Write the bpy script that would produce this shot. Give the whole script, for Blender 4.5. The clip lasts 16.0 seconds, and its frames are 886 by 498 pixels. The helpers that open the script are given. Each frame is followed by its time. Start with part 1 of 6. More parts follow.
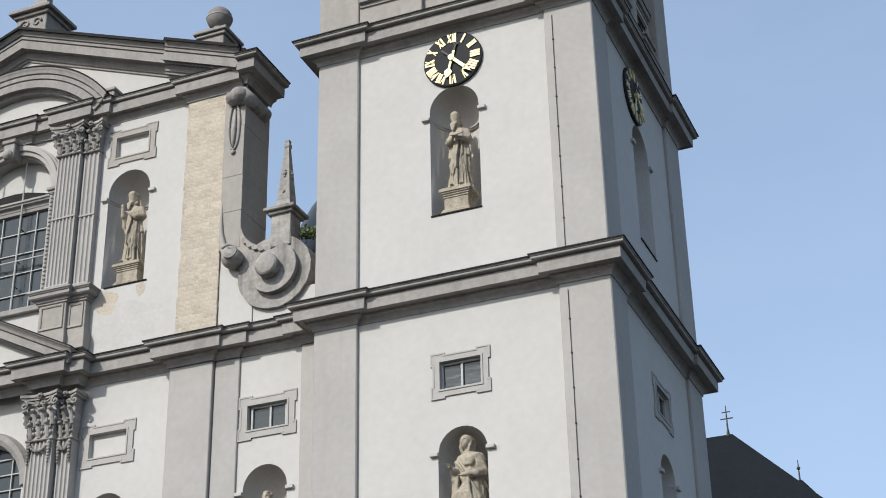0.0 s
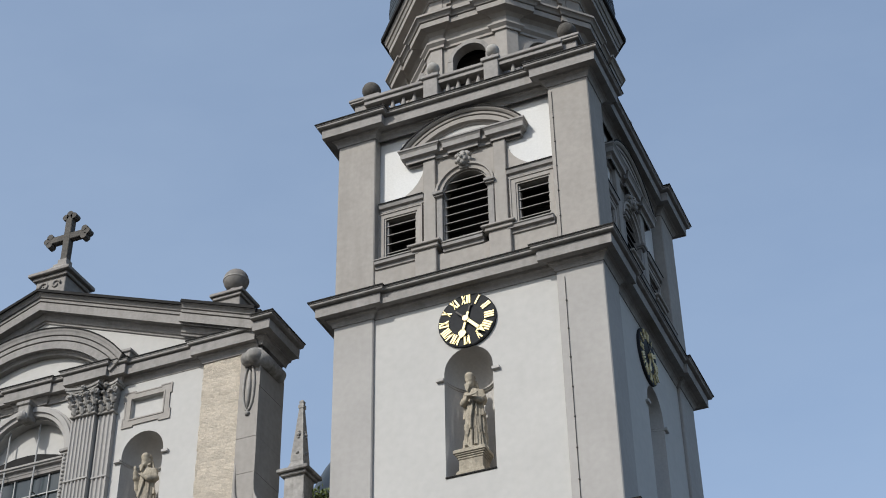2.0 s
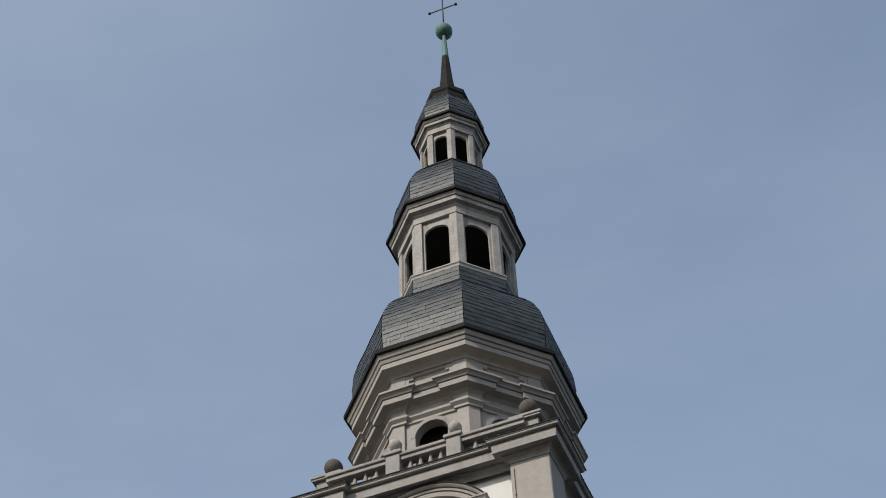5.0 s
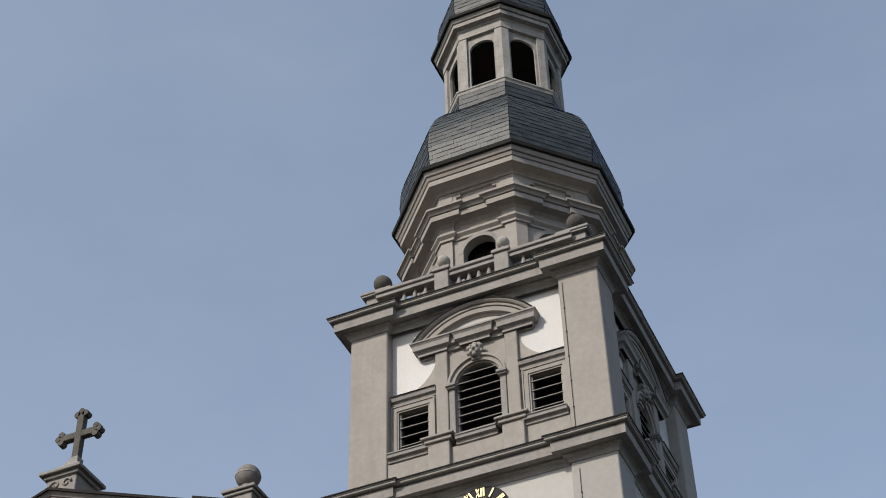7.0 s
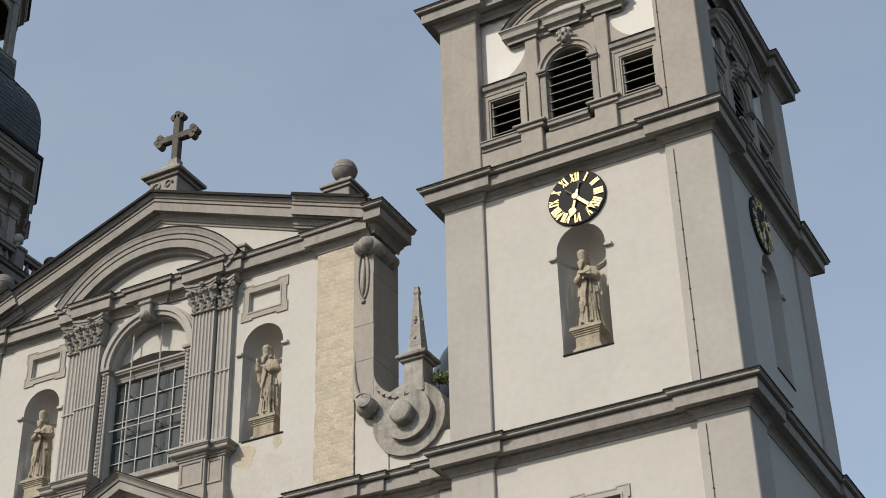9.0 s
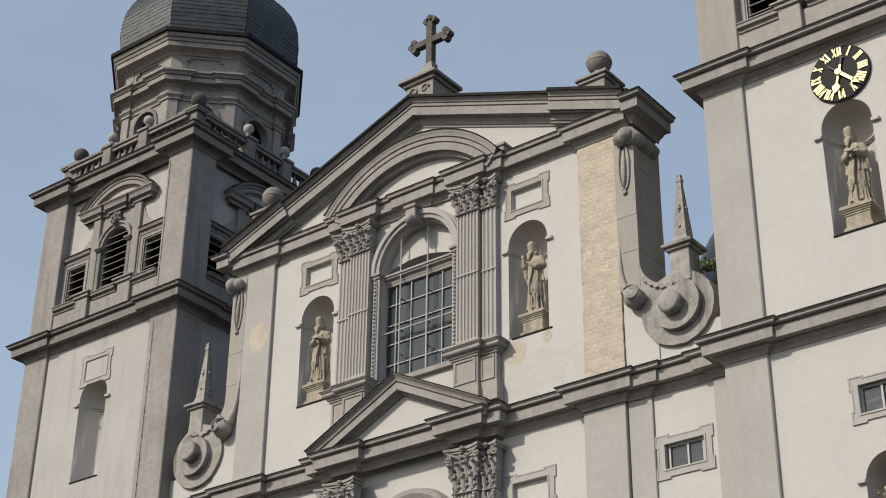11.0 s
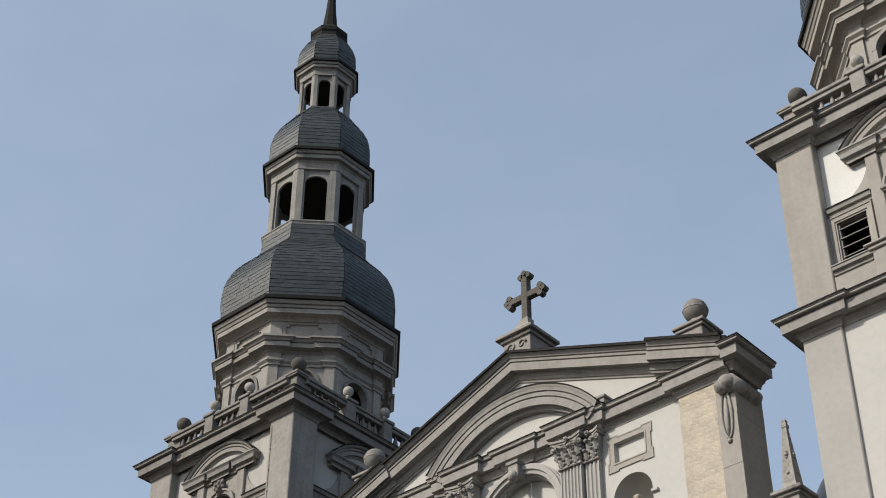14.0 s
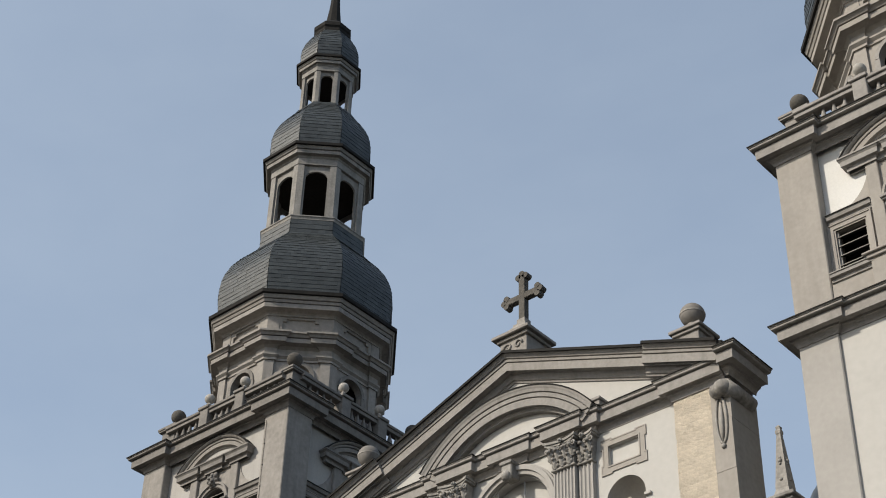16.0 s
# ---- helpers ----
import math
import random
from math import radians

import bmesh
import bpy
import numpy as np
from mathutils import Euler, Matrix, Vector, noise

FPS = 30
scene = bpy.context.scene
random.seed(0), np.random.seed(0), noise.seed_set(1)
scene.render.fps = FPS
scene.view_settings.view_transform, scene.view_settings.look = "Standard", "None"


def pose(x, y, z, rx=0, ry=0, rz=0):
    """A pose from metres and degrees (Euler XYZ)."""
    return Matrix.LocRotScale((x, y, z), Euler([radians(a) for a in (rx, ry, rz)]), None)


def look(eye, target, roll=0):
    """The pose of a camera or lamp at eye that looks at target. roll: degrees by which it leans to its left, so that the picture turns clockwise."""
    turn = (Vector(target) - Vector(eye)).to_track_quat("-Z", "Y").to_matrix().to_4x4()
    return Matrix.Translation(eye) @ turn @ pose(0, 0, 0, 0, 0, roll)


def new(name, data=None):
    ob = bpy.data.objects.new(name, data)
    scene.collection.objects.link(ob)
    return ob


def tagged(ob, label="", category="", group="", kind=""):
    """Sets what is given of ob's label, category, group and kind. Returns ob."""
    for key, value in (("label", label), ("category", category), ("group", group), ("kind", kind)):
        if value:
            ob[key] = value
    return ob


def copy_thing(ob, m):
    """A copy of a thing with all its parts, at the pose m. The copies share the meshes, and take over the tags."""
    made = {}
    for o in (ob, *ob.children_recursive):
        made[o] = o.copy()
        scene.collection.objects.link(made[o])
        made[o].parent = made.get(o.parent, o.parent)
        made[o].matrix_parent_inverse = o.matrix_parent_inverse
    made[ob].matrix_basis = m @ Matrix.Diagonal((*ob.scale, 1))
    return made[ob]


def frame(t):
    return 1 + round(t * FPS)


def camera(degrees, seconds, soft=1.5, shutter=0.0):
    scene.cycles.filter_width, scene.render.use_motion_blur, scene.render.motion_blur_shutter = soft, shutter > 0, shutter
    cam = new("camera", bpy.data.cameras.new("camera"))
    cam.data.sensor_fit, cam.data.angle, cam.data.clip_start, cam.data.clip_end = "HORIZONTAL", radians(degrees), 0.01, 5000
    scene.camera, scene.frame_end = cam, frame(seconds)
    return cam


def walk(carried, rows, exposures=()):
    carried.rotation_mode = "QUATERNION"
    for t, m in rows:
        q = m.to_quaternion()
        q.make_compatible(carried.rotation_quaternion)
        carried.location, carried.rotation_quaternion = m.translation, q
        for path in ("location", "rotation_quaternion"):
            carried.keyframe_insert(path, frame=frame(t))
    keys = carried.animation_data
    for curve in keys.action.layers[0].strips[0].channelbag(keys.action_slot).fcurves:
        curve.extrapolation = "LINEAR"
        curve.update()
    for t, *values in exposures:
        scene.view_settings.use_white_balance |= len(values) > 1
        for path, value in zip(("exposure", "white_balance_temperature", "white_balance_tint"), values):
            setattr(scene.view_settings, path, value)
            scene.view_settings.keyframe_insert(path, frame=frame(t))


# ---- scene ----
from mathutils.geometry import tessellate_polygon

# ---- camera: one stand on the square, 37 m before the church, turned by hand
EYE = (31.1, -37.0, 1.6)
cam = camera(30.26, 16.0, soft=1.0)
ROWS = [
    (0.0, 117.404, 1.074, 22.771),
    (0.5, 119.894, 0.861, 23.535),
    (1.0, 122.202, 0.634, 24.203),
    (1.5, 123.588, 0.537, 24.266),
    (2.0, 126.507, 0.862, 23.232),
    (2.5, 128.090, 2.117, 23.274),
    (3.0, 130.353, 2.180, 22.806),
    (3.5, 133.138, 2.410, 22.470),
    (4.0, 135.338, 2.411, 21.991),
    (4.2, 136.321, 2.368, 21.762),
    (4.7, 138.489, 2.086, 21.876),
    (5.2, 140.098, 1.481, 22.713),
    (5.7, 140.411, 0.899, 23.689),
    (6.3, 138.070, 0.800, 24.193),
    (6.5, 136.953, 0.834, 24.115),
    (7.0, 133.227, 1.191, 24.047),
    (7.5, 129.977, 1.579, 24.274),
    (8.0, 127.119, 1.383, 25.055),
    (8.5, 124.725, 1.449, 26.639),
    (9.0, 122.468, 1.226, 28.097),
    (9.5, 121.687, 1.127, 30.154),
    (10.0, 120.269, 0.548, 32.957),
    (10.2, 119.437, 0.398, 33.762),
    (10.7, 118.670, -0.169, 36.308),
    (11.2, 119.238, -0.866, 38.465),
    (11.7, 120.589, -1.385, 40.117),
    (12.3, 122.493, -1.415, 41.205),
    (12.5, 123.122, -1.481, 41.256),
    (13.0, 124.535, -1.032, 41.676),
    (13.5, 126.205, -0.951, 41.573),
    (14.0, 127.751, -0.463, 41.825),
    (14.5, 129.289, -0.138, 42.100),
    (15.0, 130.151, -0.722, 41.545),
    (15.5, 129.961, -0.685, 41.294),
    (16.0, 127.716, -1.466, 40.985),
]

walk(cam, [(t, pose(*EYE, rx, ry, rz)) for t, rx, ry, rz in ROWS],
     exposures=[(0.0, 0.50, 6200, 10), (1.0, 0.36, 6220, 10), (1.5, 0.31, 6200, 10), (2.5, 0.25, 6150, 10), (3.5, 0.23, 6540, 10), (7.0, 0.21, 6620, 12), (9.0, 0.26, 6960, 10), (10.0, 0.23, 6950, 11), (12.5, 0.37, 6620, 10), (16.0, 0.38, 6900, 10)])

# ---- light: hazy sun from the left of the square, thin blue sky
SUN_TO = Vector((-0.31, -0.75, 0.585)).normalized()
world = bpy.data.worlds.new("sky")
scene.world = world
world.use_nodes = True
wn = world.node_tree
sky = wn.nodes.new("ShaderNodeTexSky")
sky.sky_type, sky.sun_disc = "NISHITA", False
sky.sun_elevation = math.asin(SUN_TO.z)
sky.sun_rotation = math.atan2(SUN_TO.x, SUN_TO.y)
sky.air_density, sky.dust_density, sky.ozone_density = 1.0, 1.5, 1.0
bg = wn.nodes["Background"]
bg.inputs["Strength"].default_value = 0.14
# thin high haze, in soft uneven veils all over the sky
wco = wn.nodes.new("ShaderNodeTexCoord")
wmap = wn.nodes.new("ShaderNodeMapping")
wmap.inputs["Scale"].default_value = (1.0, 1.6, 3.0)
veil = wn.nodes.new("ShaderNodeTexNoise")
veil.inputs["Scale"].default_value, veil.inputs["Detail"].default_value, veil.inputs["Roughness"].default_value = 1.6, 6, 0.55
span = wn.nodes.new("ShaderNodeMapRange")
span.inputs["From Min"].default_value, span.inputs["From Max"].default_value = 0.3, 0.7
span.inputs["To Min"].default_value, span.inputs["To Max"].default_value = 0.33, 0.57
haze = wn.nodes.new("ShaderNodeMix")
haze.data_type = "RGBA"
haze.inputs[7].default_value = (2.85, 3.45, 4.2, 1)
wn.links.new(wco.outputs["Generated"], wmap.inputs["Vector"])
wn.links.new(wmap.outputs["Vector"], veil.inputs["Vector"])
wn.links.new(veil.outputs["Fac"], span.inputs["Value"])
low = wn.nodes.new("ShaderNodeSeparateXYZ")
fade = wn.nodes.new("ShaderNodeMapRange")
fade.inputs["From Min"].default_value, fade.inputs["From Max"].default_value = 0.25, 0.80
fade.inputs["To Min"].default_value, fade.inputs["To Max"].default_value = 0.03, -0.08
both = wn.nodes.new("ShaderNodeMath")
both.operation = "ADD"
wn.links.new(wco.outputs["Generated"], low.inputs["Vector"])
wn.links.new(low.outputs["Z"], fade.inputs["Value"])
wn.links.new(span.outputs["Result"], both.inputs[0])
wn.links.new(fade.outputs["Result"], both.inputs[1])
side = wn.nodes.new("ShaderNodeMath")
side.operation = "MULTIPLY_ADD"
side.inputs[1].default_value = -0.16
wn.links.new(low.outputs["X"], side.inputs[0])
wn.links.new(both.outputs[0], side.inputs[2])
level = wn.nodes.new("ShaderNodeMath")
level.operation, level.use_clamp = "SUBTRACT", True
level.inputs[1].default_value = 0.06
wn.links.new(side.outputs[0], level.inputs[0])
wn.links.new(level.outputs[0], haze.inputs[0])
wn.links.new(sky.outputs["Color"], haze.inputs[6])
wn.links.new(haze.outputs[2], bg.inputs["Color"])
sun = new("sun", bpy.data.lights.new("sun", "SUN"))
sun.data.energy, sun.data.angle, sun.data.color = 2.95, radians(2.5), (1.0, 0.95, 0.86)
sun.matrix_world = look(Vector((-60, -90, 90)), Vector((-60, -90, 90)) - SUN_TO)


# ---- materials
def material(name, color, rough=0.8, vary=0.18, grain=9.0, patch=0.7, bump=0.25, metal=0.0, streak=0.0, dirt=(0.10, 0.095, 0.085), island=0.0, per_object=0.0):
    """Two scales of variation, an optional run of dirt down the face, and fine relief."""
    m = bpy.data.materials.new(name)
    m.use_nodes = True
    nt = m.node_tree
    n, l = nt.nodes, nt.links
    bsdf = n["Principled BSDF"]
    bsdf.inputs["Roughness"].default_value = rough
    bsdf.inputs["Metallic"].default_value = metal
    bsdf.inputs["Specular IOR Level"].default_value = 0.1 if rough >= 0.84 else 0.4
    co = n.new("ShaderNodeTexCoord")
    big = n.new("ShaderNodeTexNoise")
    big.inputs["Scale"].default_value, big.inputs["Detail"].default_value = patch, 6
    fine = n.new("ShaderNodeTexNoise")
    fine.inputs["Scale"].default_value, fine.inputs["Detail"].default_value = grain, 8
    for x in (big, fine):
        l.new(co.outputs["Object"], x.inputs["Vector"])
    add = n.new("ShaderNodeMath")
    add.operation = "ADD"
    l.new(big.outputs["Fac"], add.inputs[0]), l.new(fine.outputs["Fac"], add.inputs[1])
    last = add
    if island or per_object:
        src = n.new("ShaderNodeNewGeometry") if island else n.new("ShaderNodeObjectInfo")
        mul = n.new("ShaderNodeMath")
        mul.operation = "MULTIPLY_ADD"
        mul.inputs[1].default_value = (island or per_object)
        l.new(src.outputs["Random Per Island" if island else "Random"], mul.inputs[0]), l.new(add.outputs[0], mul.inputs[2])
        last = mul
    ramp = n.new("ShaderNodeMapRange")
    ramp.inputs["From Min"].default_value, ramp.inputs["From Max"].default_value = 0.6, 1.4 + island + per_object
    ramp.inputs["To Min"].default_value, ramp.inputs["To Max"].default_value = 1 - vary, 1 + vary
    l.new(last.outputs[0], ramp.inputs["Value"])
    mix = n.new("ShaderNodeMix")
    mix.data_type, mix.blend_type = "RGBA", "MULTIPLY"
    mix.inputs[0].default_value = 1.0
    mix.inputs[6].default_value = (*color, 1)
    l.new(ramp.outputs["Result"], mix.inputs[7])
    out = mix.outputs[2]
    if streak:
        mp = n.new("ShaderNodeMapping")
        mp.inputs["Scale"].default_value = (2.6, 2.6, 0.22)
        run = n.new("ShaderNodeTexNoise")
        run.inputs["Scale"].default_value, run.inputs["Detail"].default_value = 1.0, 5
        l.new(co.outputs["Object"], mp.inputs["Vector"]), l.new(mp.outputs["Vector"], run.inputs["Vector"])
        r2 = n.new("ShaderNodeMapRange")
        r2.inputs["From Min"].default_value, r2.inputs["From Max"].default_value, r2.inputs["To Max"].default_value = 0.52, 0.78, streak
        l.new(run.outputs["Fac"], r2.inputs["Value"])
        m2 = n.new("ShaderNodeMix")
        m2.data_type = "RGBA"
        m2.inputs[7].default_value = (*dirt, 1)
        l.new(r2.outputs["Result"], m2.inputs[0]), l.new(out, m2.inputs[6])
        out = m2.outputs[2]
    l.new(out, bsdf.inputs["Base Color"])
    if bump:
        b = n.new("ShaderNodeBump")
        b.inputs["Strength"].default_value, b.inputs["Distance"].default_value = bump, 0.03
        l.new(add.outputs[0], b.inputs["Height"]), l.new(b.outputs["Normal"], bsdf.inputs["Normal"])
    return m


PLASTER = material("white_plaster", (0.452, 0.441, 0.417), 0.9, 0.07, 4, 0.45, 0.04, streak=0.16, dirt=(0.42, 0.40, 0.36))
WHITE = material("fresh_white_plaster", (0.60, 0.595, 0.575), 0.9, 0.07, 14, 0.6, 0.15, streak=0.12, dirt=(0.50, 0.49, 0.44))
GREY = material("grey_plaster", (0.314, 0.292, 0.265), 0.9, 0.14, 5, 0.7, 0.06, streak=0.34, dirt=(0.22, 0.205, 0.185))
GREYL = material("light_grey_plaster", (0.352, 0.337, 0.317), 0.9, 0.09, 5, 0.6, 0.04, streak=0.24, dirt=(0.26, 0.245, 0.225))
DULL = material("dull_white_plaster", (0.385, 0.371, 0.351), 0.9, 0.10, 12, 0.6, 0.2, streak=0.3, dirt=(0.2, 0.19, 0.175))
DARKSTONE = material("blackened_stone", (0.105, 0.098, 0.088), 0.9, 0.3, 12, 1.5, 0.4, streak=0.4, dirt=(0.05, 0.047, 0.042))
SOOTY = material("sooty_grey_plaster", (0.272, 0.255, 0.235), 0.9, 0.22, 6, 0.7, 0.25, streak=0.45, dirt=(0.13, 0.122, 0.112))
SOOTY_STONE = material("sooty_stone", (0.205, 0.193, 0.179), 0.88, 0.24, 7, 0.9, 0.3, streak=0.45, dirt=(0.07, 0.066, 0.06))
ROOF = material("far_slate", (0.008, 0.011, 0.013), 0.85, 0.3, 4, 0.6, 0.2)
STONE = material("grey_stone", (0.280, 0.265, 0.248), 0.88, 0.2, 7, 0.9, 0.2, streak=0.40, dirt=(0.12, 0.113, 0.105))
CARVED = material("weathered_carved_stone", (0.285, 0.271, 0.25), 0.88, 0.34, 8, 1.6, 0.5, streak=0.75, dirt=(0.08, 0.076, 0.07))
STATUE = material("sandstone", (0.33, 0.292, 0.228), 0.88, 0.32, 14, 2.6, 0.45, streak=0.85, dirt=(0.09, 0.081, 0.068))
NICHE = material("niche_plaster", (0.43, 0.412, 0.385), 0.9, 0.10, 12, 0.9, 0.2, streak=0.2, dirt=(0.28, 0.27, 0.25))
RUBBLE = material("bare_masonry", (0.53, 0.468, 0.38), 0.92, 0.34, 17, 2.6, 1.0, streak=0.25, dirt=(0.36, 0.29, 0.2))
RUBBLE_ONE = material("bare_masonry_block", (0.535, 0.472, 0.383), 0.92, 0.34, 17, 2.6, 1.0, per_object=0.30)
ROOF.node_tree.nodes["Principled BSDF"].inputs["Specular IOR Level"].default_value = 0.15
PALE = material("pale_stone", (0.39, 0.372, 0.342), 0.88, 0.2, 12, 2.5, 0.2, streak=0.3, dirt=(0.25, 0.23, 0.2))
STAINED = material("stained_plaster", (0.45, 0.437, 0.41), 0.9, 0.10, 9, 1.1, 0.05, streak=0.25, dirt=(0.34, 0.325, 0.295))
BARE = material("bare_render", (0.43, 0.385, 0.315), 0.92, 0.2, 14, 2.0, 0.4, streak=0.2, dirt=(0.36, 0.31, 0.24))
SLATE = material("slate", (0.040, 0.046, 0.047), 0.48, 0.38, 9, 0.8, 0.3, island=1.2)
SLATE_ONE = material("slate_single", (0.040, 0.046, 0.047), 0.48, 0.38, 9, 0.8, 0.3, per_object=1.2)
LEAD = material("lead_flashing", (0.024, 0.023, 0.022), 0.85, 0.3, 6, 1.0, 0.2)
WOOD = material("weathered_boards", (0.325, 0.31, 0.287), 0.85, 0.26, 8, 1.5, 0.4, streak=0.5, dirt=(0.12, 0.115, 0.105))
OLD_WOOD = material("sooty_boards", (0.25, 0.239, 0.222), 0.85, 0.26, 9, 1.5, 0.4, streak=0.55, dirt=(0.1, 0.095, 0.088))
# near-black: the shade of the inner rooms is put into the colour
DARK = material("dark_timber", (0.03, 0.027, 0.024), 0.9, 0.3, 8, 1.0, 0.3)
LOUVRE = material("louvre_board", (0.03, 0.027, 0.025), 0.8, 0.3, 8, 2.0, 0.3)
IRON = material("dark_iron", (0.05, 0.046, 0.042), 0.6, 0.3, 20, 2.0, 0.2, metal=0.5)
BARS = material("light_painted_iron", (0.34, 0.34, 0.33), 0.6, 0.2, 20, 2.0, 0.2)
GOLD = material("gilding", (0.66, 0.55, 0.28), 0.5, 0.1, 20, 2.0, 0.1, metal=0.3)
BLACK = material("black_dial", (0.012, 0.013, 0.015), 0.8, 0.3, 10, 2.0, 0.1)
COPPER = material("green_copper", (0.09, 0.17, 0.15), 0.7, 0.25, 10, 2.0, 0.3)
FOLIAGE = material("leaf_green", (0.09, 0.12, 0.035), 0.7, 0.3, 10, 2.0, 0.2)
PAVING = material("grey_paving", (0.045, 0.043, 0.041), 0.9, 0.15, 5, 0.4, 0.3)
GLASS = bpy.data.materials.new("leaded_window_glass")
GLASS.use_nodes = True
gb = GLASS.node_tree.nodes["Principled BSDF"]
gb.inputs["Base Color"].default_value = (0.036, 0.047, 0.05, 1)
gb.inputs["Roughness"].default_value = 0.12
gb.inputs["IOR"].default_value = 1.5
gn = GLASS.node_tree.nodes.new("ShaderNodeTexNoise")
gn.inputs["Scale"].default_value = 3.0
gp = GLASS.node_tree.nodes.new("ShaderNodeBump")
gp.inputs["Strength"].default_value, gp.inputs["Distance"].default_value = 0.3, 0.05
GLASS.node_tree.links.new(gn.outputs["Fac"], gp.inputs["Height"])
GLASS.node_tree.links.new(gp.outputs["Normal"], gb.inputs["Normal"])


# ---- mesh helpers
def mesh_of(name, bm, mat, smooth=False):
    bmesh.ops.recalc_face_normals(bm, faces=bm.faces[:])
    me = bpy.data.meshes.new(name)
    bm.to_mesh(me)
    bm.free()
    me.materials.append(mat)
    if smooth:
        for p in me.polygons:
            p.use_smooth = True
    return me


def place(name, me, parent, m=None, label=""):
    ob = new(name, me)
    ob.parent = parent
    if m is not None:
        ob.matrix_local = m
    return tagged(ob, label)


def part(name, bm, mat, parent, label="", smooth=False, m=None):
    return place(name, mesh_of(name, bm, mat, smooth), parent, m, label)


def thing(name, label, category, m=None, group="", kind=""):
    ob = new(name)
    if m is not None:
        ob.matrix_world = m
    return tagged(ob, label, category, group, kind)


def box(bm, x0, x1, y0, y1, z0, z1, bevel=0.0):
    r = bmesh.ops.create_cube(bm, size=1.0, matrix=Matrix.LocRotScale(((x0 + x1) / 2, (y0 + y1) / 2, (z0 + z1) / 2), None, (abs(x1 - x0), abs(y1 - y0), abs(z1 - z0))))
    if bevel:
        es = list({e for v in r["verts"] for e in v.link_edges})
        bmesh.ops.bevel(bm, geom=es, offset=bevel, segments=1, affect="EDGES")
    return bm


def B(*a, bevel=0.015):
    return box(bmesh.new(), *a, bevel=bevel)


def prism(bm, poly, y0, y1):
    """A polygon in x and z, drawn out from y0 to y1."""
    a = [bm.verts.new((x, y0, z)) for x, z in poly]
    b = [bm.verts.new((x, y1, z)) for x, z in poly]
    bm.faces.new(a), bm.faces.new(b[::-1])
    for i in range(len(poly)):
        j = (i + 1) % len(poly)
        bm.faces.new((a[i], b[i], b[j], a[j]))
    return bm


def sweep(bm, path, prof, closed=False, put=lambda u, v, w: (u, v, w)):
    """Draws a moulding's profile (out, up) along a path, mitred at its corners; out is to the right of the way."""
    n = len(path)
    P = [Vector(p) for p in path]
    rings = []
    for i in range(n):
        d1 = (P[i] - P[i - 1]) if (closed or i) else (P[1] - P[0])
        d2 = (P[(i + 1) % n] - P[i]) if (closed or i < n - 1) else (P[-1] - P[-2])
        d1, d2 = d1.normalized(), d2.normalized()
        n1, n2 = Vector((d1.y, -d1.x)), Vector((d2.y, -d2.x))
        m = (n1 + n2) / max(0.25, 1 + n1.dot(n2))
        rings.append([bm.verts.new(put(P[i].x + m.x * o, P[i].y + m.y * o, z)) for o, z in prof])
    for i in range(n if closed else n - 1):
        a, b = rings[i], rings[(i + 1) % n]
        for k in range(len(prof) - 1):
            bm.faces.new((a[k], b[k], b[k + 1], a[k + 1]))
    if not closed and len(prof) > 2:
        bm.faces.new(rings[0]), bm.faces.new(rings[-1][::-1])
    return bm


def in_wall(y):
    """Lets sweep() run in x and z on a wall at y, with its second number coming out of the wall."""
    return lambda u, v, w: (u, y - w, v)


def lathe(bm, prof, n=16, c=(0, 0), turn=0.0, cap=True):
    rings = []
    for r, z in prof:
        rings.append([bm.verts.new((c[0] + r * math.cos(turn + 2 * math.pi * k / n), c[1] + r * math.sin(turn + 2 * math.pi * k / n), z)) for k in range(n)])
    for a, b in zip(rings, rings[1:]):
        for k in range(n):
            j = (k + 1) % n
            bm.faces.new((a[k], a[j], b[j], b[k]))
    if cap:
        bm.faces.new(rings[0][::-1]), bm.faces.new(rings[-1])
    return bm


def ball(bm, c, r, u=16, v=10, squash=1.0):
    bmesh.ops.create_uvsphere(bm, u_segments=u, v_segments=v, radius=r, matrix=Matrix.LocRotScale(c, None, (1, 1, squash)))
    return bm


def tube(bm, pts, radii, n=8):
    """A round limb along points."""
    rings = []
    P = [Vector(p) for p in pts]
    for i, p in enumerate(P):
        d = (P[min(i + 1, len(P) - 1)] - P[max(i - 1, 0)]).normalized()
        a = d.orthogonal().normalized()
        b = d.cross(a)
        rings.append([bm.verts.new(p + radii[i] * (math.cos(2 * math.pi * k / n) * a + math.sin(2 * math.pi * k / n) * b)) for k in range(n)])
    for s, t in zip(rings, rings[1:]):
        dots = [sum((s[k].co - t[(k + o) % n].co).length for k in range(n)) for o in range(n)]
        o = dots.index(min(dots))
        for k in range(n):
            bm.faces.new((s[k], s[(k + 1) % n], t[(k + 1 + o) % n], t[(k + o) % n]))
    bm.faces.new(rings[0]), bm.faces.new(rings[-1])
    return bm


